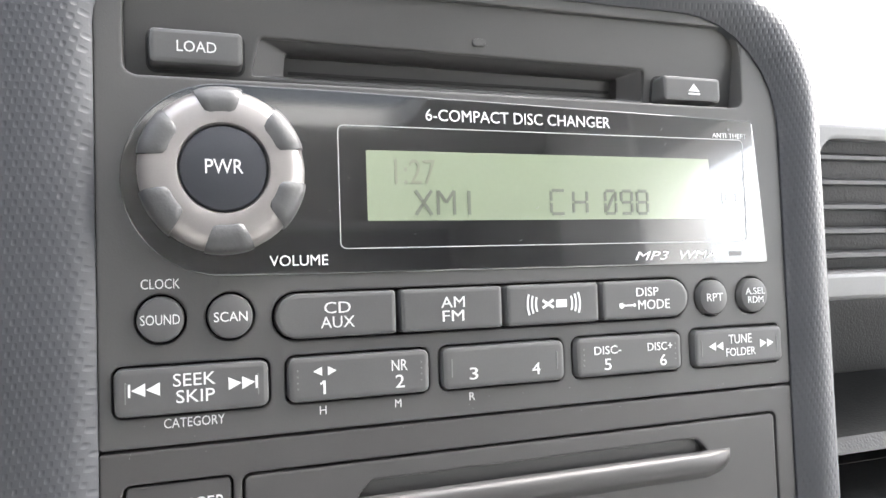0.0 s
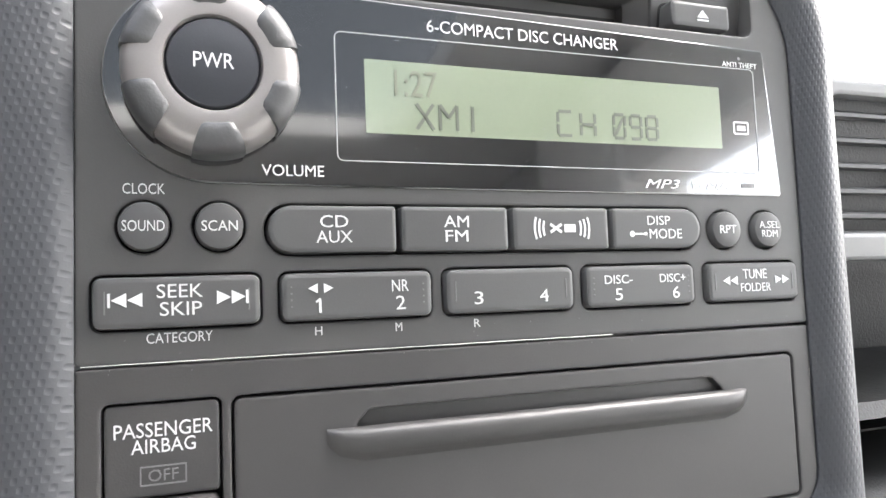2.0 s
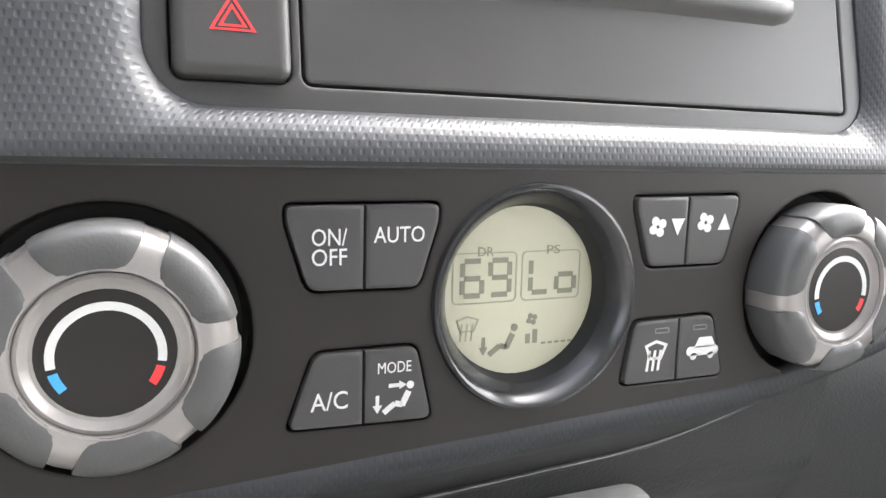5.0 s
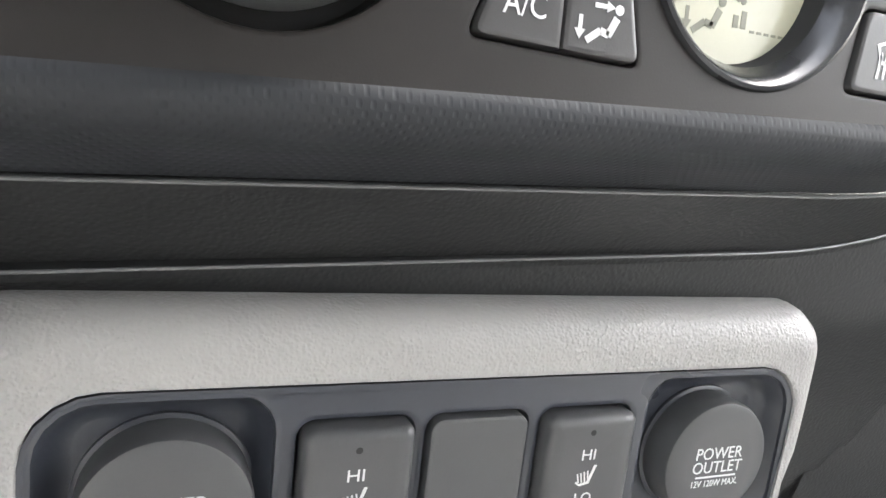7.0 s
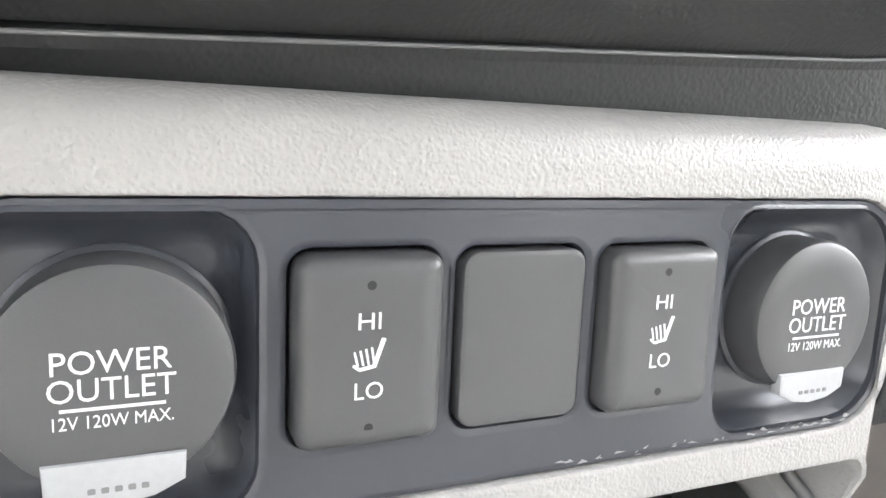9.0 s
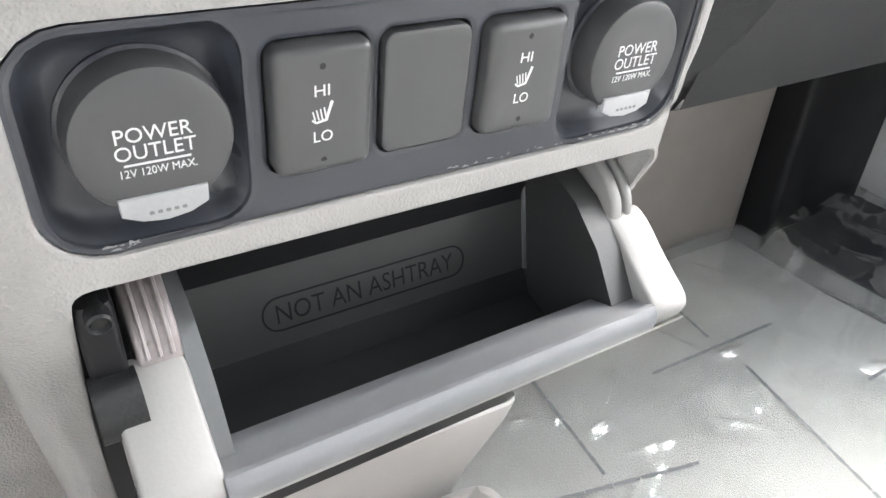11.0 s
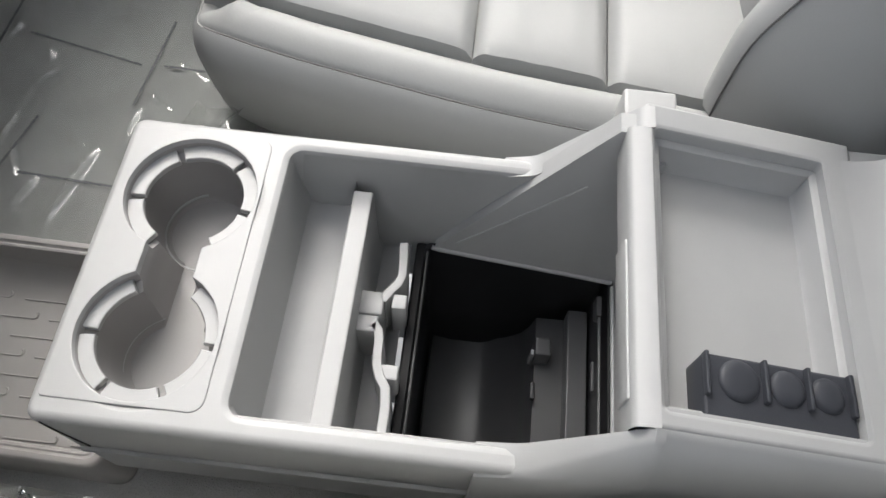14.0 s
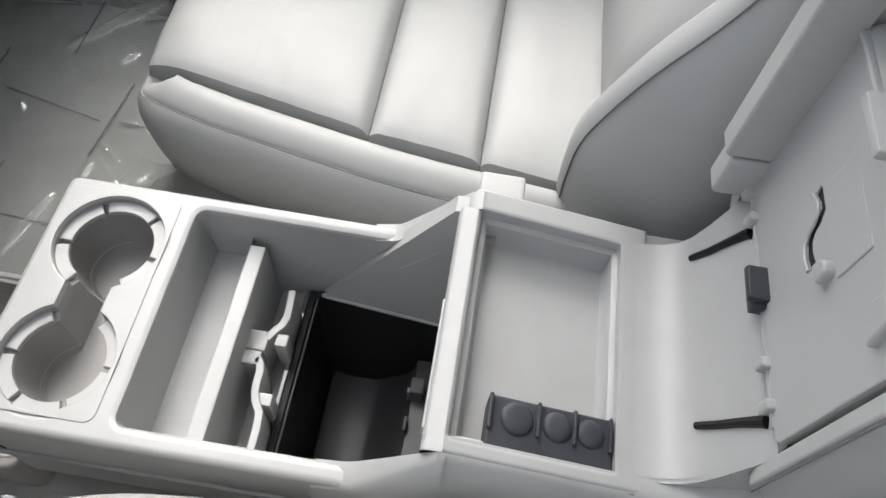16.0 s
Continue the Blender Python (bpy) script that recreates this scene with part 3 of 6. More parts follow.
rings(funnel, [[LEAN @ Vector((x / 1e3, y / 1e3, w / 1e3)) for x, y in o] for o, w in ((SLOTH, -1), (SLOTI, -3.6), (SLOTI, -7))], cap_last=True)
part("slot_funnel", funnel, POCKET, radio, "slanting mouth of the disc slot")
part("slot_slit", stack(LEAN, rrect(6, 645.4, 101, 646.2, 0.3), [(0, -6.9), (0, -6.6)]), GAP, radio)
part("disc_guide", key(LEAN, rrect(54, 653.6, 58, 655.6, 1), -1, 0.5, 0.3), RADIO, radio)
for k in ((-26.6, 643.2, -5.8, 651.2), (111.8, 641.4, 132.2, 648.6)):
    part("key_gap", stack(LEAN, inset(rrect(*k, 1.4), -0.8), [(0, -0.4), (0, 0.05)]), GAP, radio)
load = part("load_key", key(RAD, rrect(-26.6, 643.2, -5.8, 651.2, 1.4), -7, 0.2, 1.0), KEY, radio)
lettering("LOAD", RAD, -20.5, 645.9, -11.8, 648.4, 0.22, WHITE, load)
eject = part("eject_key", key(RAD, rrect(111.8, 641.4, 132.2, 648.6, 1.4), -7, 0.2, 1.0), KEY, radio)
mark(RAD, [[(120.4, 644.2), (124.4, 644.2), (122.4, 646.4)], line(120.4, 643.5, 124.4, 643.5, 0.5)], 0.22, WHITE, eject)


def grip_knob(name, parent, m, cx, cz, r, face, tall, turn, dish, hub_mat, count=6, half=15):
    """A silver turning knob with rubber grips let into its rim; dish: radius of the hollow round its middle."""
    k = 44
    kn = part(name, stack(m, disc(cx, cz, r, k), [(0, -3), (0, face * 0.55), (r * 0.03, face * 0.75), (r * 0.1, face * 0.93), (r * 0.2, face), (r - dish - 0.9, face + 0.25), (r - dish - 0.3, face + 0.1), (r - dish, face - 0.6), (r - dish + 0.2, face - 1.6)]), SILVER, parent, "satin silver knob ring")
    for i in range(count):
        a0 = radians(turn - 360 / count * i)
        bm = bmesh.new()
        loops = []
        wide = radians(half)
        for s, (q, w) in enumerate(((1.02, -2.5), (1.025, face * 0.6), (0.995, face * 0.88), (0.93, face * 1.01), (0.82, face * 1.06), (0.71, face * 1.06), (0.66, face * 0.99))):
            shrink = (1, 1, 1, 1, 0.95, 0.86, 0.7)[s]
            row = []
            for j in range(9):
                f = -1 + 2 * j / 8
                a = a0 + f * wide * shrink
                drop = 0.0 if abs(f) < 0.8 else 0.5
                row.append(m @ Vector(((cx + r * q * math.cos(a)) / 1e3, (cz + r * q * math.sin(a)) / 1e3, (w - drop) / 1e3)))
            edge = 0.35
            first = m @ Vector(((cx + r * q * 0.97 * math.cos(a0 - wide * shrink * 1.02)) / 1e3, (cz + r * q * 0.97 * math.sin(a0 - wide * shrink * 1.02)) / 1e3, (w - 2.2) / 1e3))
            last = m @ Vector(((cx + r * q * 0.97 * math.cos(a0 + wide * shrink * 1.02)) / 1e3, (cz + r * q * 0.97 * math.sin(a0 + wide * shrink * 1.02)) / 1e3, (w - 2.2) / 1e3))
            loops.append([first] + row + [last])
        rings(bm, loops, close=False, cap_last=False)
        part("grip", bm, GRIP, kn, "grey rubber grip")
    return kn


vol = grip_knob("volume_knob", radio, RAD, -11, 618.3, 18.2, 9, 9, 93, 9.7, KEY, 6, 17)
power = part("power_key", stack(RAD, disc(-11, 618.3, 9.5), [(0, 5), (0, 8.2), (0.5, 8.9), (3, 9.3), (6, 9.5)]), POWERK, vol, "domed dark power key")
lettering("PWR", RAD, -15, 617.0, -7, 620.1, 9.45, WHITE, vol)

for i, (a, b, words) in enumerate(ROW1):
    o = part("source_key", key(RAD, rowkey(i, a, b), -4, 1.6, 0.9), KEY, radio)
    if words and i < 3:
        p, q = words.split("\n")
        c = (a + b) / 2
        lettering(p, RAD, c - 3.2, 585.5, c + 3.2, 588.2, 1.62, WHITE, o)
        lettering(q, RAD, c - (4.1 if i == 0 else 2.9), 582.1, c + (4.1 if i == 0 else 2.9), 584.8, 1.62, WHITE, o)
    elif i == 3:
        lettering("DISP", RAD, 98.5, 586, 105.8, 588.4, 1.62, WHITE, o)
        lettering("MODE", RAD, 99, 582.4, 109.4, 585, 1.62, WHITE, o)
        mark(RAD, [line(93.4, 583.7, 98, 583.7, 0.5), disc(93.6, 583.7, 0.8, 10), disc(97.8, 583.7, 0.5, 8)], 1.62, WHITE, o)
    else:
        bars = [arc(72.8, 585.2, rr, sg - 20, sg + 20, 0.55, 6) for rr in (5.4, 6.6, 7.8) for sg in (0, 180)]
        mark(RAD, bars + [line(69.4, 586.2, 72.6, 584.2, 0.7), line(69.4, 584.2, 72.6, 586.2, 0.7), line(73.4, 585.2, 76.6, 585.2, 2.0)], 1.62, WHITE, o, "badge", "white wave badge")
for x, z, r, words in ROUND:
    o = part("round_key", stack(RAD, disc(x, z, r, 28), [(0, -4), (0, 1.0), (0.3, 1.6), (1.2, 1.9), (3, 2.0)]), KEY, radio)
    if "\n" in words:
        p, q = words.split("\n")
        lettering(p, RAD, x - 3.6, z + 0.3, x + 3.6, z + 2.2, 2.0, WHITE, o)
        lettering(q, RAD, x - 2.8, z - 2.2, x + 2.8, z - 0.3, 2.0, WHITE, o)
    else:
        h = 4.1 if len(words) > 4 else 3.7 if len(words) > 3 else 2.8
        lettering(words, RAD, x - h, z - 1.1, x + h, z + 1.1, 2.0, WHITE, o)
lettering("CLOCK", RAD, -29, 592.6, -20.8, 594.8, 0.02, WHITE, radio)
lettering("CATEGORY", RAD, -24.7, 562.1, -11.7, 564.2, 0.02, WHITE, radio)
for ch, x in (("H", 10.8), ("M", 29.4), ("R", 49.1)):
    lettering(ch, RAD, x - 0.8, 562, x + 0.8, 563.9, 0.02, WHITE, radio)

tri_l = lambda x, z, s: [(x, z), (x + s * 1.25, z - s * 0.62), (x + s * 1.25, z + s * 0.62)]
tri_r = lambda x, z, s: [(x, z - s * 0.62), (x + s * 1.25, z), (x, z + s * 0.62)]
for i, (a, b) in enumerate(ROW2):
    o = part("preset_key", key(RAD, rrect(a, 565.2, b, 575.6, 1.8), -4, 1.6, 1.0), KEY, radio)
    w = 1.62
    if i == 0:
        lettering("SEEK", RAD, -22.6, 571.2, -13.6, 574.0, w, WHITE, o)
        lettering("SKIP", RAD, -22, 567.6, -13.8, 570.4, w, WHITE, o)
        mark(RAD, [line(-31.6, 569.6, -31.6, 572.4, 0.5), tri_l(-31.2, 571, 2.3), tri_l(-28.2, 571, 2.3), tri_r(-10.8, 571, 2.3), tri_r(-7.8, 571, 2.3), line(-4.6, 569.6, -4.6, 572.4, 0.5)], w, WHITE, o)
    elif i == 1:
        mark(RAD, [line(11, 566.9, 11, 570, 0.55), line(11, 569.9, 10.1, 569.2, 0.45)], w, WHITE, o, "digit")
        lettering("2", RAD, 28.5, 566.9, 30.7, 570, w, WHITE, o)
        lettering("NR", RAD, 27.6, 571, 31.6, 573.6, w, WHITE, o)
        mark(RAD, [tri_l(8.4, 572.2, 1.7), tri_r(11.9, 572.2, 1.7)], w, WHITE, o)
    elif i == 2:
        lettering("3", RAD, 48, 567.3, 50.3, 570.3, w, WHITE, o)
        lettering("4", RAD, 65.6, 567.3, 68, 570.3, w, WHITE, o)
    elif i == 3:
        lettering("5", RAD, 87.4, 566.8, 89.6, 569.8, w, WHITE, o)
        lettering("6", RAD, 105.3, 566.8, 107.5, 569.8, w, WHITE, o)
        lettering("DISC-", RAD, 84.4, 571, 92.8, 573.2, w, WHITE, o)
        lettering("DISC+", RAD, 101.4, 571, 109.6, 573.2, w, WHITE, o)
    else:
        lettering("TUNE", RAD, 129.2, 571.2, 137.6, 573.8, w, WHITE, o)
        lettering("FOLDER", RAD, 128.2, 567.7, 138.8, 570.0, w, WHITE, o)
        mark(RAD, [tri_l(122.2, 570.8, 1.9), tri_l(124.8, 570.8, 1.9), tri_r(140.6, 570.8, 1.9), tri_r(143.2, 570.8, 1.9)], w, WHITE, o)
    for x in (a + 2.4, b - 2.4) if i in (0, 2, 4) else ():
        mark(RAD, [line(x, 568.2, x, 572.8, 0.25)], w, FAINT, o, "edge_mark")
    for x, z in [(x, z) for x in (a + 2.2, b - 2.2) for z in (568.4, 569.8, 571.2, 572.6)] if i in (1, 3) else ():
        mark(RAD, [disc(x, z, 0.22, 6)], w, FAINT, o, "edge_dot")

# ---- pocket, airbag lamp and hazard switch below the radio ----
lower = thing("pocket_panel", "dark panel with a lidded pocket below the radio", "panel", (0.057, -0.02, 0.53))
DOOR = rrect(-7.6, 511.4, 146, 549.8, 1.6)
SIDE = rrect(-32.8, 511.4, -10.6, 550, (2.2, 2.2, 1.2, 1.2))
part("surround", plate(RAD, rrect(-38, 505.5, 153, 557.6, (12, 12, 0.6, 0.6)), [inset(DOOR, -0.6), inset(SIDE, -0.5)], 0, 8, 0.5, 4), POCKET, lower)
part("gap_bed", stack(RAD, rrect(-36, 508, 151, 554, 8), [(0, -4.3), (0, -4)]), GAP, lower)


def pocket_door():
    bm = plate(RAD, DOOR, [soften([(18.5, 538.6), (121.5, 538.6), (121, 542), (117.5, 545.2), (22, 545.2), (18.8, 542)], 1.2)], 0, 5, 0.6, 2.6)
    return bm


door = part("pocket_door", pocket_door(), POCKET, lower)
part("finger_hollow", stack(RAD, rrect(16, 537.5, 124, 547, 1), [(0, -2.4), (0, -2.3)]), POCKET, door)
pull = bmesh.new()
loops = []
for x, q in ((12, 0.1), (13, 0.4), (15, 0.72), (20, 1), (60, 1), (110, 1), (121, 1), (126, 0.72), (128, 0.4), (129, 0.1)):
    loops.append([RAD @ Vector((x / 1e3, (541.6 - (541.6 - z) * (0.35 + 0.65 * q)) / 1e3, w * q / 1e3)) for z, w in ((541.6, 0.02), (541.2, 1.4), (540.4, 2.3), (539.2, 2.7), (537.8, 2.6), (536.2, 2.0), (535.4, 1.1), (534.6, 0.4), (534, 0.02))])
rings(pull, loops, close=False, cap_last=False)
part("pull_lip", pull, POCKET, door, "rounded pull lip")
lamp = part("airbag_lamp", key(RAD, rrect(-32.8, 531.6, -10.6, 550, 1.2), -4, -0.4, 0.5), POCKET, lower)
lettering("PASSENGER", RAD, -31, 543.5, -12, 546.4, -0.38, WHITE, lamp)
lettering("AIRBAG", RAD, -27.8, 540.3, -15.4, 543.1, -0.38, WHITE, lamp)
mark(RAD, outline_band(rrect(-26.2, 533.9, -17.2, 537.8, 0.3), 0.3), -0.38, FAINT, lamp, "printed_frame")
lettering("OFF", RAD, -24.6, 534.7, -18.8, 537, -0.38, FAINT, lamp)
hazard = part("hazard_switch", stack(RAD, rrect(-32.8, 511.2, -10.6, 531.0, 2.4), [(0, -4), (0, 1.4), (0.4, 2.2), (1.2, 2.6), (2.2, 2.8)]), POCKET, lower)
T3 = lambda s: [(-21.7 - s, 518.9 - s * 0.48 + 3), (-21.7 + s, 518.9 - s * 0.48 + 3), (-21.7, 518.9 + s * 1.16 + 3)]
for big, small in ((4.4, 3.55), (2.7, 1.9)):
    a, b = T3(big), T3(small)
    mark(RAD, [[a[i], a[(i + 1) % 3], b[(i + 1) % 3], b[i]] for i in range(3)], 2.8, RED, hazard)

# ---- heating controls ----
heat = thing("climate_control", "dark heating panel with two silver knobs and a round display", "climate control", (0.045, -0.03, 0.46))
PAIRS = [([(-13.2, 487.4), (18.8, 487.6), (18.8, 484), (14.6, 470), (-8.9, 470.3), (-13.2, 484)], 2.6), ([(-7.6, 457.3), (14.3, 457.3), (18, 440.8), (-13.2, 441.8)], 2.6),
         ([(69.5, 488.7), (100.7, 489.1), (100.7, 486), (97.2, 471.9), (73.8, 471.8), (69.5, 486)], 84.9), ([(70.8, 458.3), (95.2, 458.6), (99.6, 442.3), (68.2, 442.6)], 84.4)]
KNOBS = [(-45, 463), (131, 464.5)]


def heat_face():
    outer = soften([(-125, 495.4), (158, 495.6), (172, 470), (160, 443), (137, 439.2), (60, 434.6), (-76, 428.6), (-125, 426)], 8)
    holes = [inset(soften(p, 2.2), -0.5) for p, _ in PAIRS] + [disc(x, z, 25.4, 44) for x, z in KNOBS] + [disc(44, 465.8, 25.6, 48)]
    return plate(CLI, outer, holes, 0, 10, 0.3, 6, hlip=0.6)


part("faceplate", heat_face(), CLIMATE, heat)
part("top_gap", stack(CLI, [(-124, 495.1), (160, 495.3), (160, 496.6), (-124, 496.4)], [(0, -1), (0, 0.5)]), GAP, heat, "dark joint along the upper edge")
part("bed", stack(CLI, rrect(-110, 434, 160, 492, 10), [(0, -9.6), (0, -9.4)]), GAP, heat)
for x, z in KNOBS:
    part("knob_well", stack(CLI, disc(x, z, 25.4, 44), [(0, -0.6), (0, -7), (1, -8), (4, -8.2)]), GAP, heat)
    kn = grip_knob("temperature_knob", heat, CLI, x, z, 22.0, 9.5, 12, 97, 14.4, KEY, 6, 24)
    part("inner_ring", stack(CLI, disc(x, z, 14.2, 44), [(0, 6), (0, 8.6), (0.8, 8.9), (1.8, 8.2), (2.6, 7.6)]), SILVER, kn)
    part("hub", stack(CLI, disc(x, z, 11.6, 40), [(0, 5), (0, 7.6), (0.4, 8.0), (3, 8.2)]), CLIMATE, kn, "dark hub with a temperature arc")
    mark(CLI, [arc(x, z - 0.4, 8.8, -10, 190, 1.5)], 8.2, WHITE, kn, "temperature_arc")
    mark(CLI, [arc(x, z - 0.4, 8.8, 196, 218, 1.5, 5)], 8.2, BLUE, kn, "cold_mark")
    mark(CLI, [arc(x, z - 0.4, 8.8, -38, -16, 1.5, 5)], 8.2, RED, kn, "warm_mark")


def clip_x(pts, x, keep_left):
    out, n = [], len(pts)
    for i in range(n):
        a, b = pts[i], pts[(i + 1) % n]
        ia, ib = (a[0] <= x) == keep_left, (b[0] <= x) == keep_left
        if ia:
            out.append(a)
        if ia != ib:
            t = (x - a[0]) / (b[0] - a[0])
            out.append((x, a[1] + t * (b[1] - a[1])))
    return out


CK = []
for pts, mid in PAIRS:
    full = soften(pts, 2.2)
    for left in (True, False):
        half = clip_x(full, mid - 0.15 if left else mid + 0.15, left)
        CK.append(part("heating_key", key(CLI, half, -6, 0.9, 0.7), KEYC, heat))
W = 0.92
lettering("ON/", CLI, -8.3, 479.4, -1.2, 482.8, W, WHITE, CK[0])
lettering("OFF", CLI, -8.3, 475.4, -1.2, 478.8, W, WHITE, CK[0])
lettering("AUTO", CLI, 4.4, 479.7, 15.4, 483, W, WHITE, CK[1])
lettering("A/C", CLI, -8.6, 445.4, -0.9, 449.2, W, WHITE, CK[2])
lettering("MODE", CLI, 5.6, 452.0, 13, 454.4, W, WHITE, CK[3])


def seated(m, x, z, s, w, material, parent):
    """Air-flow sign: a slanted seat shape with arrows."""
    shapes = [line(x, z, x + 3 * s, z + 2.2 * s, 1.4 * s), line(x + 3 * s, z + 2.2 * s, x + 5 * s, z + 1.6 * s, 1.4 * s), line(x + 4.8 * s, z + 1.4 * s, x + 6.6 * s, z + 5 * s, 1.6 * s), disc(x + 7 * s, z + 6.6 * s, 1.0 * s, 12)]
    shapes += [line(x - 1.6 * s, z + 4.6 * s, x - 1.6 * s, z + 1.6 * s, 0.9 * s), [(x - 2.8 * s, z + 2 * s), (x - 1.6 * s, z), (x - 0.4 * s, z + 2 * s)]]
    return mark(m, shapes, w, material, parent)


seated(CLI, 6.9, 443.4, 0.85, W, WHITE, CK[3])
mark(CLI, [line(8, 449.2, 10.6, 449.2, 0.8), [(10.4, 450.1), (12, 449.2), (10.4, 448.3)]], W, WHITE, CK[3])


def fan(x, z, up, parent):
    sh = [disc(x + 1.5 * math.cos(a), z + 1.5 * math.sin(a), 1.15, 10) for a in (0.5, 2.07, 3.64, 5.21)]
    d = 1 if up else -1
    sh.append([(x + 4, z - 1.9 * d), (x + 8, z - 1.9 * d), (x + 6, z + 2.2 * d)])
    mark(CLI, sh, W, WHITE, parent, "fan_symbol")


fan(75.6, 481.6, False, CK[4])
fan(90.2, 482.4, True, CK[5])
mark(CLI, outline_band([(74, 452.2), (75.6, 448.4), (79.4, 448.4), (81, 452.2), (77.5, 453.4)], 0.7) + [line(75.6 + 1.7 * k, 450.8, 75 + 1.7 * k, 445.6, 0.7) for k in range(3)], W, WHITE, CK[6], "defrost_symbol")
mark(CLI, [rrect(87.2, 448.3, 97.4, 450.7, 1.1), [(89.6, 450.4), (91, 453), (95, 453), (96.4, 450.4)], disc(89.4, 448.2, 1, 10), disc(95, 448.2, 1, 10)], W, WHITE, CK[7], "recirculation_symbol")
for o, x in ((CK[6], 79), (CK[7], 91)):
    mark(CLI, outline_band(rrect(x - 2.2, 455, x + 2.2, 456.4, 0.4), 0.3), W, FAINT, o, "indicator")
part("display_funnel", stack(CLI, disc(44, 465.8, 26.4, 48), [(0, 0.1), (0.4, 1.1), (1.1, 1.3), (1.8, 0.9), (3.4, -1.6), (5, -4.4)], cap_last=False), RINGP, heat, "flared dark ring round the display")
part("display_throat", stack(CLI, disc(44, 465.8, 22, 48), [(0, -4.4), (1.4, -8.6), (1.9, -9.3)], cap_last=False), GAP, heat)
face = part("display", stack(CLI, disc(43, 465.6, 22, 48), [(0, -9.4), (0, -8.9)]), LCDY, heat, "sandy round liquid crystal display")
D = -8.88
frames = outline_band(rrect(26.2, 463.2, 43.0, 475.4, 1.4), 0.35) + outline_band(rrect(44.2, 463.2, 60.6, 475.4, 1.4), 0.35)
mark(CLI, frames, D, SEGYF, face, "printed_frame")
lettering("DR", CLI, 32.6, 474.5, 36.6, 476.6, D + 0.05, SEGY, face)
lettering("PS", CLI, 51, 474.5, 54.6, 476.6, D + 0.05, SEGY, face)
for ch, x, hh in (("6", 28.8, 8.2), ("9", 36, 8.2), ("L", 46.8, 8.2), ("o", 54, 8.2)):
    seven(CLI, x, 465.2, 5, hh, ch, 1.25, D, SEGY, face)
seated(CLI, 36.2, 450.6, 0.95, D, SEGY, face)
mark(CLI, outline_band([(27.4, 459.6), (28.6, 456.6), (32.2, 456.6), (33.4, 459.6), (30.4, 460.5)], 0.4) + [line(29 + 1.4 * k, 458.6, 28.6 + 1.4 * k, 454.4, 0.4) for k in range(3)], D, SEGYF, face)
mark(CLI, [disc(47.6 + 0.9 * math.cos(a), 458.6 + 0.9 * math.sin(a), 0.7, 8) for a in (0.5, 2.07, 3.64, 5.21)], D, SEGY, face, "fan_symbol")
for bar in [(46.6, 452.6, 46.6, 455, 1.3), (48.6, 452.6, 48.6, 456, 1.3)] + [(50.4 + 1.9 * k, 452.4, 51.6 + 1.9 * k, 452.4, 0.5) for k in range(5)]:
    mark(CLI, [line(*bar)], D, SEGY, face, "segment")

# ---- ledges below the heating panel ----
tilt = lambda x: (0, 0.045 * (x - 60) + (0.0016 * (x - 90) ** 2 if x > 90 else 0))
XS = list(range(-160, 200, 12))
part("grained_lip", sweep([(-31, 437), (-32.6, 435.4), (-33, 433), (-32, 430.4), (-28, 427), (-22, 424.8), (-15, 422.2), (-12.6, 420.9)], XS, shift=tilt), LIP, heat, "narrow lozenge-grained lip")
rise = lambda x: (0, 0.045 * (x - 30) + (0.0016 * (x - 90) ** 2 if x > 90 else 0))
part("knee_ledge", sweep([(4, 428), (-10, 420.6), (-12.6, 419.2), (-12.8, 418.2), (-12.0, 417.4), (-6, 412.4), (3.2, 404.4), (4.4, 403.2)], XS, shift=rise), DARK, dash, "dark ledge with a fine bright edge")
climb = lambda x: (0, 0.052 * (x - 30) + (0.002 * (x - 90) ** 2 if x > 90 else 0))
part("knee_ledge", sweep([(18, 412), (6, 404), (4.0, 402.8), (3.6, 401.9), (4.6, 400.4)], XS, shift=climb), DARK, dash, "grained edge of the lower ledge")
# Beads coloured paler than the ledges, to draw the highlight on each edge.
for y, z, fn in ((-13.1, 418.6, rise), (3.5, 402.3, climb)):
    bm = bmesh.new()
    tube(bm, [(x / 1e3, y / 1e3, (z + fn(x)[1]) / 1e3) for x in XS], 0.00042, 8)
    part("edge_bead", bm, EDGE, dash, "thin shiny worn edge, coloured pale for its highlight")
bm = bmesh.new()
rings(bm, [[Vector((x / 1e3, y / 1e3, z / 1e3)) for y, z in ((4.6, 400.4 + climb(x)[1]), (8, 392.6), (9, 386), (14, 380), (60, 300))] for x in XS], close=False, cap_last=False)
part("knee_band", bm, DARK, dash, "grained dark band over the taupe console")
part("knee_side", sweep([(-6, 440), (2, 424), (14, 405), (24, 380), (34, 340), (60, 296)], (112, 150, 175, 178)), DARK, dash)

# ---- taupe console front with outlets and switches ----
front = thing("console_front", "taupe grained console front framing outlets and an open bin", "console", (0.013, 0.02, 0.1))
FRAME = [(-92, 392), (106, 392), (115.5, 384), (115.6, 360), (112, 286), (101, 200), (97, 82), (-95, 82), (-95, 300)]
PAN = rrect(-77.5, 325.4, 105, 376, 13)
BINHOLE = soften([(-75.5, 317.5), (103.5, 316.6), (101, 262), (92, 153), (-80, 153), (-78, 262)], 5)


def front_frame():
    bm = bmesh.new()
    outer = soften(FRAME, 12)
    plate(OUT, outer, [inset(PAN, -0.1), BINHOLE], 1, 60, 10, 34, bm, hlip=1.0)
    for v in bm.verts:
        if v.co.z < 0.312:
            v.co.y += (0.312 - v.co.z) * 0.42
    return bm


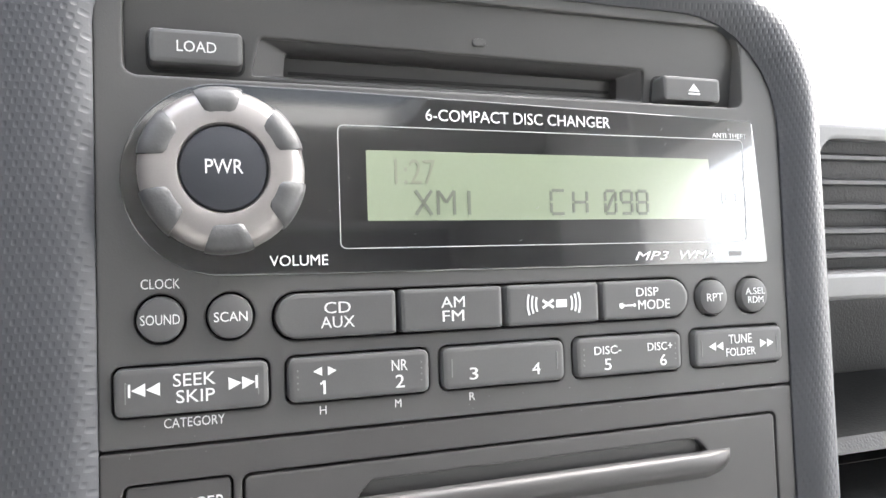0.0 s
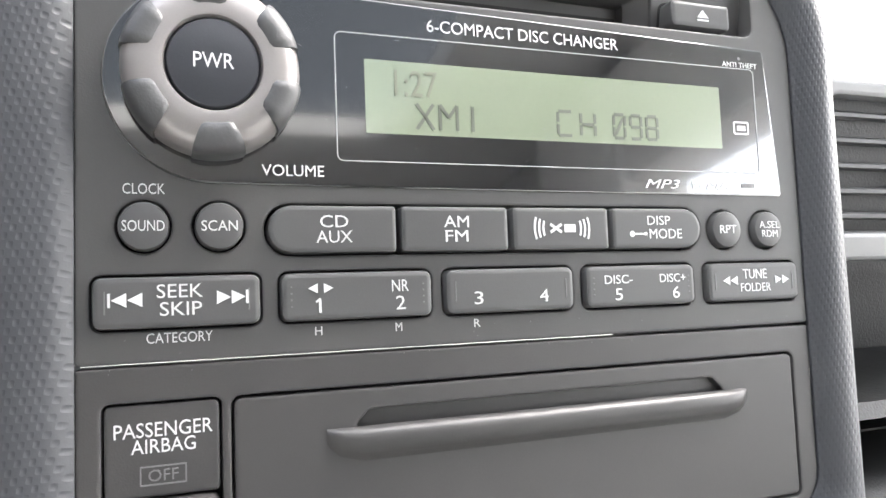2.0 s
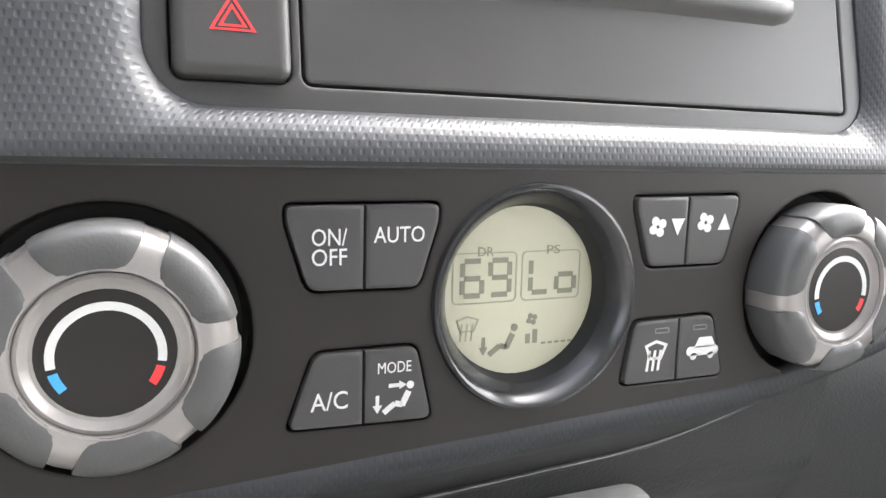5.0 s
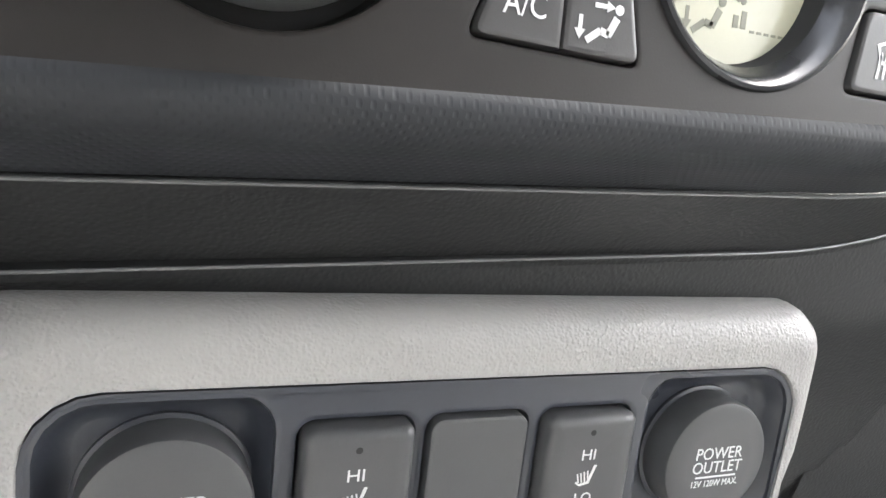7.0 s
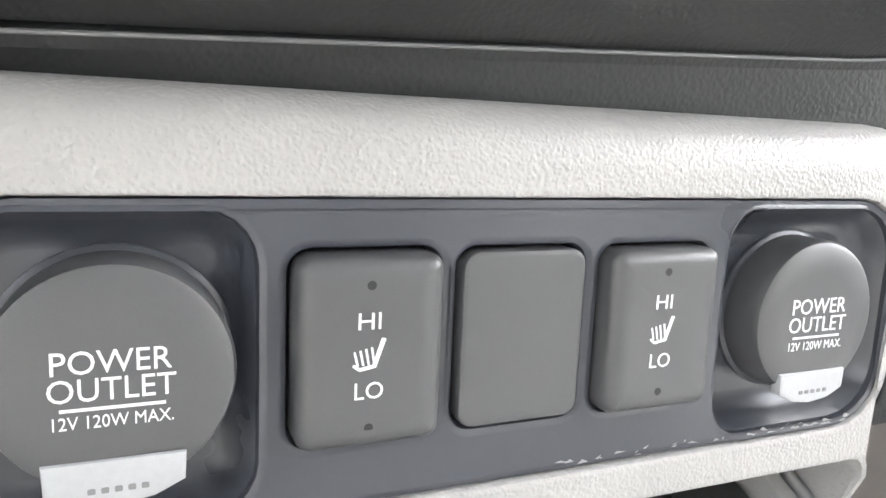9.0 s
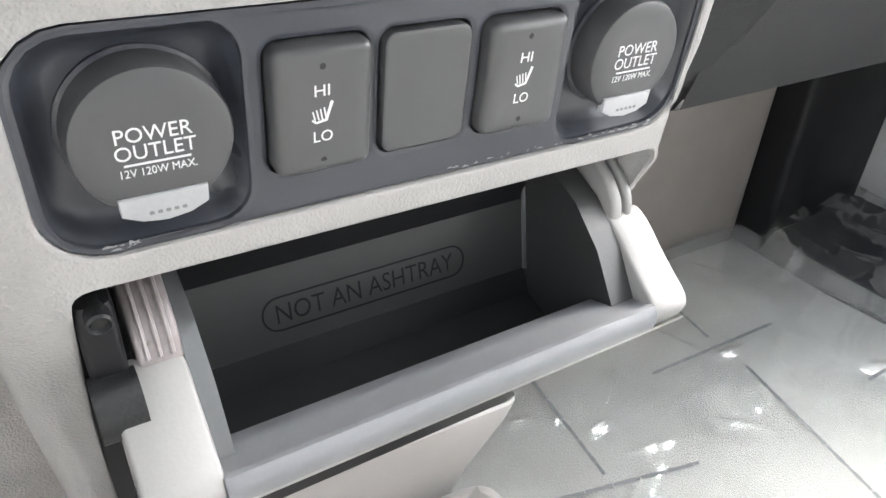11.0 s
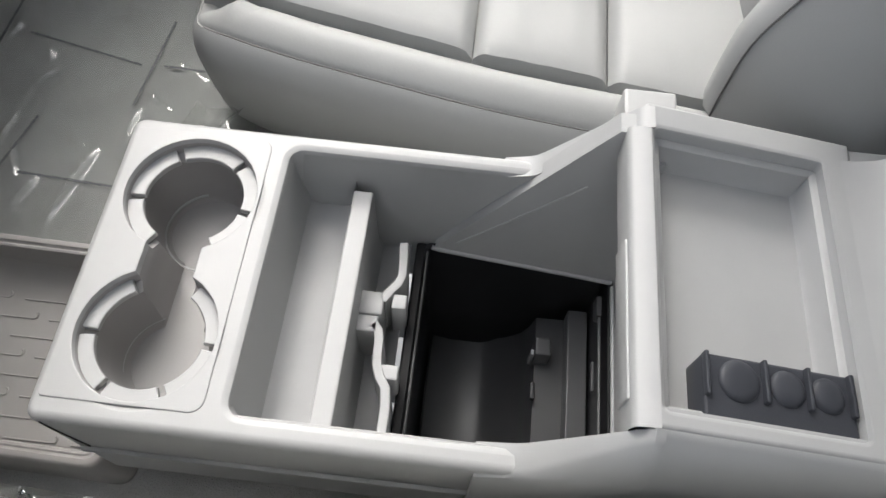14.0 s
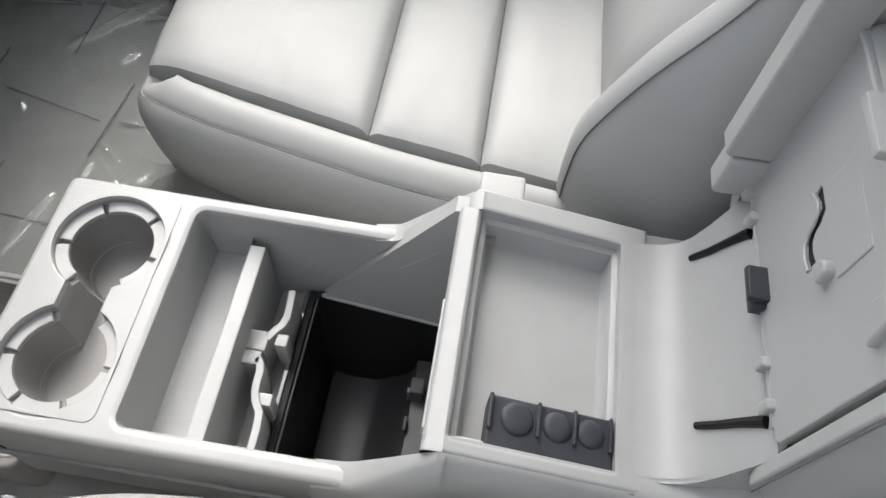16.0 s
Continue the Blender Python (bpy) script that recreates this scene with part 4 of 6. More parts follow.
part("frame", front_frame(), TAUPE, front, "taupe grained frame")
SOCK = [(-52.9, 351.4), (79.6, 351.5)]
panel_outer = inset(PAN, 0.2)
hol1, hol2 = rrect(-76, 327.5, -33.5, 374, (12, 8, 8, 12)), rrect(57, 327.5, 103.6, 374, (8, 12, 12, 8))
SW = [(-28.3, 337.2, -4.6, 367.6), (-0.6, 337, 23, 367.4), (27.4, 336.8, 51.6, 367.2)]
part("outlet_panel", plate(OUT, panel_outer, [hol1, hol2] + [inset(rrect(*s, 3), -0.5) for s in SW], 0.2, 8, 1.4, 5), OUTLET, front, "blue-black outlet panel with scuffed lower edge")
part("panel_bed", stack(OUT, rrect(-30, 335, 55, 369, 3), [(0, -5), (0, -4.8)]), GAP, front)
for h in (hol1, hol2):
    part("outlet_hollow", stack(OUT, h, [(-1.2, -0.3), (0, -1.2), (1.5, -5), (4, -7), (6, -7.4)]), OUTLET, front)
rnd = random.Random(4)
for i in range(54):
    x = rnd.choice((rnd.uniform(20, 96), rnd.uniform(45, 96), rnd.uniform(60, 92), rnd.uniform(-68, -60)))
    z = 326.7 + rnd.uniform(-0.3, 0.9)
    mark(OUT, [soften([(x, z), (x + rnd.uniform(0.4, 3.0), z + rnd.uniform(-0.2, 0.2)), (x + rnd.uniform(0.3, 1.5), z + rnd.uniform(0.2, 0.8))], 0.1, 1)], 0.14, CHAFE, front, "scuff")


def power_outlet(cx, cz):
    o = thing("power_outlet", "round dark grey outlet cap with white lettering and pull tab", "outlet", OUT @ Vector((cx / 1e3, cz / 1e3, 0)), "outlets in the console front")
    cap = part("cap", stack(OUT, disc(cx, cz, 16.4, 56), [(0, -7), (0, 1.4), (0.5, 2.5), (1.4, 2.9), (6, 3.1)]), CAP, o)
    part("collar", stack(OUT, disc(cx, cz, 17.3, 48), [(0, -7.2), (0, -6.4), (0.8, -6)]), OUTLET, o)
    t = part("pull_tab", key(OUT, [(cx - 9.2, cz - 11.0), (cx - 9.0, cz - 15.2), (cx - 5, cz - 17.1), (cx, cz - 17.8), (cx + 5, cz - 17.1), (cx + 9.0, cz - 15.2), (cx + 9.2, cz - 11.0)], 1.4, 3.7, 0.4), TABP, o, "pale grey pull tab")
    mark(OUT, [rrect(cx - 3.6 + 1.7 * k, cz - 15.6, cx - 2.6 + 1.7 * k, cz - 14.8, 0.2) for k in range(5)], 3.7, FAINT, t, "ridges")
    lettering("POWER", OUT, cx - 7.5, cz + 1.3, cx + 7.5, cz + 4.5, 3.1, WHITE, cap)
    lettering("OUTLET", OUT, cx - 8, cz - 2.5, cx + 8, cz + 0.7, 3.1, WHITE, cap)
    mark(OUT, [line(cx - 6.6, cz - 3.6, cx + 6.6, cz - 3.6, 0.45)], 3.1, WHITE, cap, "rule")
    lettering("12V 120W MAX.", OUT, cx - 7.5, cz - 6.3, cx + 7.6, cz - 4.5, 3.1, WHITE, cap)


for c in SOCK:
    power_outlet(*c)


def heater_switch(x0, z0, x1, z1):
    o = thing("seat_heater_switch", "dark grey rocker switch for seat heating, marked HI and LO", "switch", OUT @ Vector((x0 / 1e3, z0 / 1e3, 0)), "seat heating switches")
    bm = bmesh.new()
    pts = rrect(x0, z0, x1, z1, 2.6)
    lv = [(0, -5), (0, 1.7), (0.4, 2.8), (1.2, 3.6), (2.4, 4.0), (4.5, 4.1), (7.5, 4.1), (10.5, 4.1)]
    loops = [[OUT @ Vector((x / 1e3, z / 1e3, (w + (0.9 if w > 0 else 0) * (abs(2 * (z - z0) / (z1 - z0) - 1) ** 2 - 0.6)) / 1e3)) for x, z in inset(pts, d)] for d, w in lv]
    rings(bm, loops)
    r = part("rocker", bm, CAP, o)
    c = (x0 + x1) / 2 - 0.6
    lettering("HI", OUT, c - 1.9, 356.3, c + 1.7, 358.9, 3.7, WHITE, r)
    lettering("LO", OUT, c - 2.3, 345.2, c + 2.3, 347.9, 3.73, WHITE, r)
    sh = [line(c + 0.9, 349.9, c + 2.7, 355.4, 0.85), line(c + 2.0, 354.4, c + 3.0, 355.3, 0.5), line(c + 1.2, 350.0, c - 1.9, 349.4, 0.7), line(c - 1.9, 349.4, c - 3.1, 350.4, 0.6)] + [line(c - 2.9 + 1.1 * k, 353.0 + 0.25 * k, c - 2.2 + 1.05 * k, 350.2, 0.42) for k in range(4)]
    sh = [[(c + (x - c) * 0.84, 352.2 + (z - 352.2) * 0.8) for x, z in q] for q in sh]
    mark(OUT, sh, 3.64, WHITE, r, "heated_seat_symbol")
    for z in (363.2, 340.6):
        mark(OUT, [disc(c, z, 0.75, 10)], 3.95, GAP, r, "lamp_dot")


heater_switch(*SW[0])
heater_switch(*SW[2])
blank = part("blank_plate", key(OUT, rrect(*SW[1], 3), -5, 1.4, 0.7), CAP)
tagged(blank, "plain dark grey blanking plate between two switches", "blanking plate")

# ---- tilt-out bin ----
binbox = thing("storage_bin", "open tilt-out bin in pale taupe with a dark grey inside", "storage bin", (0.01, 0.0, 0.2))
LX0, LX1 = -73, 107
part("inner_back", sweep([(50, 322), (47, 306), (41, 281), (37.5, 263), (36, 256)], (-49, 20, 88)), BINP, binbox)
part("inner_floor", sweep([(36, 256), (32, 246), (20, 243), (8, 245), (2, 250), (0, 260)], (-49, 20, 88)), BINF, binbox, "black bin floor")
cheek = lambda x: [Vector((x / 1e3, y / 1e3, z / 1e3)) for y, z in ((47, 306), (30, 303), (14, 296), (0, 284), (-11, 268), (0, 258), (2, 250), (8, 245), (20, 243), (32, 246), (36, 256), (41, 281))]


def cheek_plate(x0, x1):
    bm = bmesh.new()
    rings(bm, [cheek(x0), cheek(x1)], cap_first=True)
    return bm


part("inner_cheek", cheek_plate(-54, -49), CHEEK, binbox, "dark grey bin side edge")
# Right side coloured darker than the left edge, in place of shade.
part("inner_cheek", cheek_plate(81, 91), BINP, binbox, "inner side of the bin, coloured dark for shade")
# Beads paler than the bin paint the highlight along its inner corners.
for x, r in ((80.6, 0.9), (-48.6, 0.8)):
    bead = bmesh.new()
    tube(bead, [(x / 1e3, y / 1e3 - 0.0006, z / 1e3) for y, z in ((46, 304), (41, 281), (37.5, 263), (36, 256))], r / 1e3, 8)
    part("corner_bead", bead, CHEEK, binbox, "inner corner bead, coloured paler for its highlight")


def side_arm(x0, x1, prof):
    bm = bmesh.new()
    lv = ((x0, 1.2), (x0 + 0.4, 0.4), (x0 + 1.2, 0), (x1 - 1.2, 0), (x1 - 0.4, 0.4), (x1, 1.2))
    rings(bm, [[Vector((x / 1e3, y / 1e3, z / 1e3)) for y, z in inset(soften(prof, 6, 4), d)] for x, d in lv], cap_first=True)
    return bm


UPPER = [(38, 313), (24, 310), (12, 302), (7, 296), (6, 288), (14, 274), (30, 286)]
LOWER = [(11, 292), (3, 288.5), (-6, 281), (-14, 275), (-20, 271), (-22, 266.5), (-18.5, 259), (4, 242), (14, 256), (12, 276)]
part("side_arm", side_arm(-65, -54, UPPER), SCUFF, binbox, "pinkish scuffed upper arm")
for x in (-56.6, -59.6, -62.6):
    ridge = bmesh.new()
    tube(ridge, [(x / 1e3, y / 1e3, z / 1e3) for y, z in ((37, 313.2), (25, 310.6), (18, 306.8), (12.4, 302.4), (8, 297.6), (6.2, 292))], 0.0007, 6)
    part("arm_ridge", ridge, SCUFF, binbox)
part("side_arm", side_arm(-73, -54, LOWER), ARMP, binbox, "pale taupe bin arm")
part("side_arm", side_arm(92, 97, UPPER), ARMP, binbox)
part("side_arm", side_arm(98.5, 102, UPPER), ARMP, binbox)
part("side_arm", side_arm(91, 107, LOWER), ARMP, binbox)
part("lip", sweep([(0, 252), (0.6, 262), (-1, 264.6), (-8, 267), (-17, 269.2), (-18.4, 270.6), (-20.4, 270.8), (-21.6, 269), (-22.4, 266), (-21.6, 262)], (-54.5, 20, 91.5)), BINEDGE, binbox, "pale front lip")
part("door_face", sweep([(-21.6, 262), (-20.4, 259.4), (-12, 253.5), (4, 241), (18, 229), (34, 219)], (LX0, -54, 20, 91, LX1)), ARMP, binbox, "pale taupe door face")
BK = panel(0.0385, 0.267, 0.22)
plaque = rrect(-24.5, 261.6, 53, 273.8, 6)
mark(BK, outline_band(plaque, 0.7), 0.4, BLACK, binbox, "embossed_frame")
lettering("NOT AN ASHTRAY", BK, -19.5, 264.4, 48, 271, 0.35, BLACK, binbox, "embossed_lettering")
# Flat black sheet: shade of the hollow, also over the back's upper half.
part("bin_pocket", stack(OUT, soften([(-76.5, 318.5), (104.5, 317.6), (102, 262), (96, 160), (-78, 160), (-79, 262)], 5), [(0, -36), (0, -35)]), BLACK, front, "black sheet standing in for the shade behind the bin")
part("hinge_arm", box(bmesh.new(), -76, 6, 268, -67, 26, 312, 2), BLACK, front, "black hinge bracket")
pv = bmesh.new()
tube(pv, [(-0.077, 0.004, 0.283), (-0.0745, 0.004, 0.283), (-0.066, 0.004, 0.283)], 0.0085, 20)
part("hinge_pivot", pv, DARK, front, "round black hinge pivot")
sc = bmesh.new()
stack(OUT, disc(-71, 309, 3, 16), [(0, -6), (0, 2), (0.6, 2.6), (1.2, 1.4)], sc)
part("screw", sc, DARK, front)
def lower_mesh():
    """Taupe panel under the bin: rounded top edge, wraps round both ends and runs down behind the tray."""
    bm = bmesh.new()
    prof = [(67, 148), (64, 155), (62.2, 157), (61, 155.4), (61.8, 150), (65, 138), (74, 112), (84, 84), (92, 50), (96, -10)]
    rows = []
    for x, back in ((-96, 90), (-94, 30), (-88, 8), (-80, 1), (-74, 0), (20, 0), (106, 0), (111, 2), (113.5, 8), (114, 60)):
        rows.append([bm.verts.new(((x - (0.16 * (162 - z) if x > 100 else 0)) / 1e3, (y + back) / 1e3, (z - 0.048 * (x + 75)) / 1e3)) for y, z in prof])
    for a, b in zip(rows, rows[1:]):
        for i in range(len(a) - 1):
            bm.faces.new((a[i], a[i + 1], b[i + 1], b[i]))
    return bm


part("lower_panel", lower_mesh(), TAUPED, front, "flat taupe panel under the bin")

# ---- low tray ----
tray = thing("floor_tray", "taupe moulded floor tray with short raised ribs", "tray", (0.01, -0.04, 0.0))


def tray_mesh():
    bm = bmesh.new()
    o = soften([(-86, -165), (108, -165), (111, 78), (-81, 98)], 17, 6)
    top = lambda x, y: 68 + 0.02 * (x - 10)
    loops = []
    for d, f in ((0, lambda x, y: -8), (0, lambda x, y: top(x, y) - 4), (1.2, lambda x, y: top(x, y) - 1), (3, top), (6.5, top), (7.6, lambda x, y: top(x, y) - 1.6), (9, lambda x, y: top(x, y) - 2.2), (10.4, lambda x, y: top(x, y) - 1.2), (12.4, lambda x, y: top(x, y) - 1.6), (13.6, lambda x, y: top(x, y) - 5), (14.6, lambda x, y: top(x, y) - 14), (17, lambda x, y: top(x, y) - 24)):
        loops.append([Vector((x / 1e3, y / 1e3, f(x, y) / 1e3)) for x, y in inset(o, d)])
    rings(bm, loops, cap_last=False)
    return bm


part("rim", tray_mesh(), TAUPED, tray)
bm = bmesh.new()
prof = [(2, 54), (-6, 51), (-20, 46), (-46, 39), (-74, 33.5), (-96, 32), (-170, 32), (-240, 32)]
rows = [[bm.verts.new((x / 1e3, (y + 70 + 0.066 * (98 - x)) / 1e3, (z + 22 * max(0, (x - 72) / 26) ** 2) / 1e3)) for y, z in prof] for x in (-78, -60, 0, 60, 74, 82, 90, 98)]
for a, b in zip(rows, rows[1:]):
    for i in range(len(a) - 1):
        bm.faces.new((a[i], a[i + 1], b[i + 1], b[i]))
part("pan", bm, TAUPED, tray, "sloping tray floor")
def hook_rib(x, y0, y1):
    """A short raised line that ends in a small hook."""
    bm = bmesh.new()
    z = 0.0322
    p = [(x / 1e3, y0 / 1e3 - (y0 - y1) / 1e3 * k / 6, z) for k in range(7)]
    p += [((x + 3.2 - 3.2 * math.cos(a)) / 1e3, (y1 - 3.2 * math.sin(a)) / 1e3, z) for a in (0.5, 1.0, 1.57, 2.2, 2.7)]
    return tube(bm, p, 0.0011, 6)


for i in range(9):
    x = -64 + 17.9 * i
    if i % 2:
        spans = ((-2, -15), (-32, -76), (-91, -137))
    else:
        spans = ((-2, -46), (-61, -103), (-119, -158))
    for y0, y1 in spans:
        part("rib", hook_rib(x, y0, y1), TAUPED, tray)

# ---- centre console ----
con = thing("centre_console", "pale grey plastic centre console with cup holders and open compartments", "console", (0.045, -0.4, 0.0))
TOP = flat(0.192)
C1, C2 = (102, -221, 50), (-11, -221, 49)


def eight(r1, r2, half):
    a1, a2 = math.asin(half / r1), math.asin(half / r2)
    p = []
    n = 30
    for i in range(n + 1):
        a = -math.pi + a1 + (2 * math.pi - 2 * a1) * i / n
        p.append((C1[0] + r1 * math.cos(a), C1[1] + r1 * math.sin(a)))
    for i in range(n + 1):
        a = a2 + (2 * math.pi - 2 * a2) * i / n
        p.append((C2[0] + r2 * math.cos(a), C2[1] + r2 * math.sin(a)))
    return p


EIGHT = eight(50, 49, 21)
OPEN = rrect(-59, -583, 151, -289, (1, 1, 9, 9))
BODY = rrect(-77, -590, 167, -159, (1, 1, 9, 9))
part("top_face", plate(TOP, BODY, [EIGHT, OPEN], 0, 150, 6, 60), PALE, con)
part("cup_insert", plate(TOP, rrect(-62, -273, 157, -164, (10, 10, 4, 4)), [eight(49.4, 48.4, 20.4)], 0.9, 3, 0.8, 14), PALE, con)
bm = bmesh.new()
rings(bm, [[TOP @ Vector((x / 1e3, y / 1e3, w / 1e3)) for x, y in eight(r, r - 1, h)] for r, h, w in ((49.8, 20.8, -1), (48.5, 20, -12), (41, 18, -16), (40, 17.6, -40), (37, 16.5, -62), (33, 15, -66))])
part("cup_well", bm, WELL, con, "joined double cup well")

for cx, cy, a0, a1 in ((C1[0], C1[1], 18, 205), (C2[0], C2[1], 25, 110)):
    arc_bead = bmesh.new()
    tube(arc_bead, [TOP @ Vector(((cx + 36.6 * math.cos(radians(a0 + (a1 - a0) * k / 20))) / 1e3, (cy + 36.6 * math.sin(radians(a0 + (a1 - a0) * k / 20))) / 1e3, -0.061)) for k in range(21)], 0.0009, 6)
    part("well_edge", arc_bead, PALE, con, "thin pale edge at the bottom of a cup well")


def finger(cx, cy, a0, a1, r0, r1):
    bm = bmesh.new()
    aa = [radians(a0 + (a1 - a0) * i / 10) for i in range(11)]
    pts = [(cx + r1 * math.cos(a), cy + r1 * math.sin(a)) for a in aa] + [(cx + r0 * math.cos(a), cy + r0 * math.sin(a)) for a in aa[::-1]]
    return stack(TOP, pts, [(0.6, -14), (0, -13), (0, -8.6), (0.7, -8)], bm, cap_first=True)


for (cx, cy, r), cuts in ((C1, (-152, -101, -41, 28, 95, 152)), (C2, (28, 91, 151, 207, 266, 332))):
    for a, b in zip(cuts, cuts[1:]):
        part("cup_finger", finger(cx, cy, a + 3.2, b - 3.2, 37.5, r - 0.4), PALE, con)

cs = bmesh.new()
tube(cs, [(-0.0772, -0.169, 0.186), (-0.0774, -0.17, 0.17), (-0.0774, -0.172, 0.15), (-0.0774, -0.176, 0.12)], 0.0007, 6)
part("corner_joint", cs, GAP, con, "dark joint at the front corner")
part("side_strip", box(bmesh.new(), -80.5, -545, 112, -76.8, -168, 118, 1), PALE, con, "thin pale strip along the console's side")
# compartments behind the cups
part("trough", sweep([(-289, 190), (-291, 150), (-296, 128), (-304, 124), (-326, 124), (-334, 128), (-337, 150), (-337, 160)], (-59, 0, 151)), PALE, con)
part("divider", box(bmesh.new(), -58, -353, 90, 139, -337, 162, 1.6), PALE, con, "upright divider bar")
part("narrow_trough", sweep([(-353, 160), (-354, 84), (-358, 72), (-376, 72), (-384, 78), (-385, 86)], (-58, 0, 139)), PALE, con)


def blade(pts, wide, z0, z1):
    """An upright plastic blade along a line, in millimetres."""
    left, right = [], []
    for k, p in enumerate(pts):
        a, b = Vector(pts[max(0, k - 1)]), Vector(pts[min(len(pts) - 1, k + 1)])
        d = (b - a).normalized() * wide / 2
        left.append((p[0] - d.y, p[1] + d.x))
        right.append((p[0] + d.y, p[1] - d.x))
    return stack(flat(0.0), left + right[::-1], [(0, z0), (0, z1 - 1), (0.3, z1 - 0.3), (1, z1)])


part("comb_bridge", box(bmesh.new(), 47, -372, 50, 67, -352, 128, 1.5), PALE, con, "pale notched cross piece")
part("comb_bridge", box(bmesh.new(), 32, -370, 50, 46, -352, 128, 1.5), PALE, con)
part("comb_blade", blade([(114, -381), (98, -382.5), (84, -383.5), (76, -381), (70, -376), (60, -370)], 7.5, 50, 128), PALE, con)
part("comb_blade", blade([(40, -366), (34, -371), (26, -373), (16, -373), (6, -374), (-4, -378), (-11, -383), (-26, -385), (-55, -385)], 7.5, 50, 128), PALE, con)
part("comb_tab", box(bmesh.new(), 55, -390, 60, 68, -378, 125, 1.5), PALE, con)
part("comb_tab", box(bmesh.new(), -4, -391, 60, 8, -376, 125, 1.5), PALE, con)
bm = bmesh.new()
loops = [[Vector((x / 1e3, y / 1e3, z / 1e3)) for x, y in rrect(-56 + d, -564 + 0.6 * d, 134 - d, -398 - 0.4 * d, 6)] for d, z in ((-3, 90), (0, 88), (3, 60), (12, -20), (17, -70), (24, -82))]
rings(bm, loops)
part("deep_bin", bm, DEEP, con, "deep black bin")
part("bin_ledge", box(bmesh.new(), -54, -399, 40, 138, -389, 87, 2), BLACK, con)
eb = bmesh.new()
tube(eb, [(0.001 * x, -0.4, 0.089) for x in range(-52, 135, 12)], 0.0012, 6)
part("bin_edge", eb, CAP, con, "thin grey front edge of the bin")
part("bin_floor", sweep([(-410, -76), (-430, -79), (-462, -79), (-472, -76), (-488, -66), (-502, -48), (-508, -30), (-512, -4), (-540, -2)], (-40, 40, 116)), DEEPF, con, "dark grey bin floor that curves up behind")
part("bin_post", box(bmesh.new(), 68, -524, -20, 86, -509, 22, 2), DEEPG, con, "grey catch in the bin")
part("bin_clip", box(bmesh.new(), 70, -509.5, -14, 76, -506, 14, 1), TABP, con, "shiny metal clip")
part("bin_clip", box(bmesh.new(), 30, -512, 0, 46, -508, 8, 1), CAP, con)
part("bin_step", box(bmesh.new(), -50, -558, -40, 118, -539, 20, 1.5), DEEPG, con, "grey ledge along the rear of the bin")
rb = bmesh.new()
tube(rb, [(0.001 * x, -0.5605, 0.059) for x in range(-48, 112, 12)], 0.0016, 6)
part("rear_bead", rb, DEEPG, con, "thin grey bead on the bin's rear wall")
part("rear_catch", box(bmesh.new(), 34, -563, 30, 62, -558.5, 37, 1), DEEPG, con)
part("rear_catch", box(bmesh.new(), 96, -563, 46, 116, -557, 64, 2), DEEPG, con, "small grey corner catch")
sw = bmesh.new()
rings(sw, [[Vector((x / 1e3, y / 1e3, z / 1e3)) for x, z in ((151, 187), (149, 150), (141, 90), (139, 20))] for y in (-289, -340, -400, -484)], close=False, cap_last=False)
part("side_wall", sw, PALE, con)
part("side_wall", box(bmesh.new(), -61, -484, 20, -58.5, -289, 188, 1), PALE, con)


def skirt(x0, x1, lean):
    """Triangular inner flank of the armrest box."""
    bm = bmesh.new()
    a = [(-405, 88), (-409, 86), (-568, 86), (-568, 236), (-556, 236), (-548, 262), (-530, 260)]
    p = lambda x: [Vector(((x + 0.0926 * (y + 405) + lean * (z - 88)) / 1e3, y / 1e3, z / 1e3)) for y, z in a]
    rings(bm, [p(x0), p(x1)], cap_first=True)
    return bm


part("flank", skirt(133.5, 150, 0.16), PALE, con, "triangular side flank")
fl = bmesh.new()
tube(fl, [(0.1332, -0.403, 0.0885), (0.1325, -0.41, 0.0872), (0.127, -0.47, 0.0872), (0.1182, -0.566, 0.0872)], 0.0022, 8)
part("flank_lip", fl, PALE, con, "pale rounded lower edge of the flank")
fl = bmesh.new()
tube(fl, [(0.1336, -0.424, 0.1), (0.1363, -0.462, 0.139), (0.1408, -0.519, 0.2)], 0.0008, 6)
part("flank_crease", fl, PALE, con)


def rail(x0, x1, flip):
    """Side rail that climbs from the console top to the armrest box."""
    bm = bmesh.new()
    prof = [(-456, 20), (-456, 186), (-474, 191), (-480, 193.4), (-486, 199), (-541, 262), (-547, 266), (-552, 266.6), (-556, 20)]
    rings(bm, [[Vector((x / 1e3, y / 1e3, z / 1e3)) for y, z in prof] for x in (x0, x0 + 1.5, x1 - 1.5, x1)], cap_first=True)
    return bm


part("climbing_rail", rail(151, 170, 1), PALE, con)
def outer_rail():
    """Driver's side ramp that runs into the soft outer side of the armrest box."""
    bm = bmesh.new()
    loops = []
    for y, zt in ((-452, 186), (-470, 190), (-478, 193), (-486, 199), (-512, 228), (-538, 258), (-546, 265.5), (-552, 264.4)):
        s = max(0, 1 - (zt - 192) / 74)
        loops.append([Vector((x / 1e3, y / 1e3, z / 1e3)) for x, z in ((-57, 20), (-57, zt), (-61 - 13 * s, zt - 1), (-65 - 13 * s, zt - 4), (-80, min(zt - 12, 226)), (-84, 160), (-84, 20))])
    rings(bm, loops, cap_first=True)
    return bm


part("climbing_rail", outer_rail(), PALE, con)

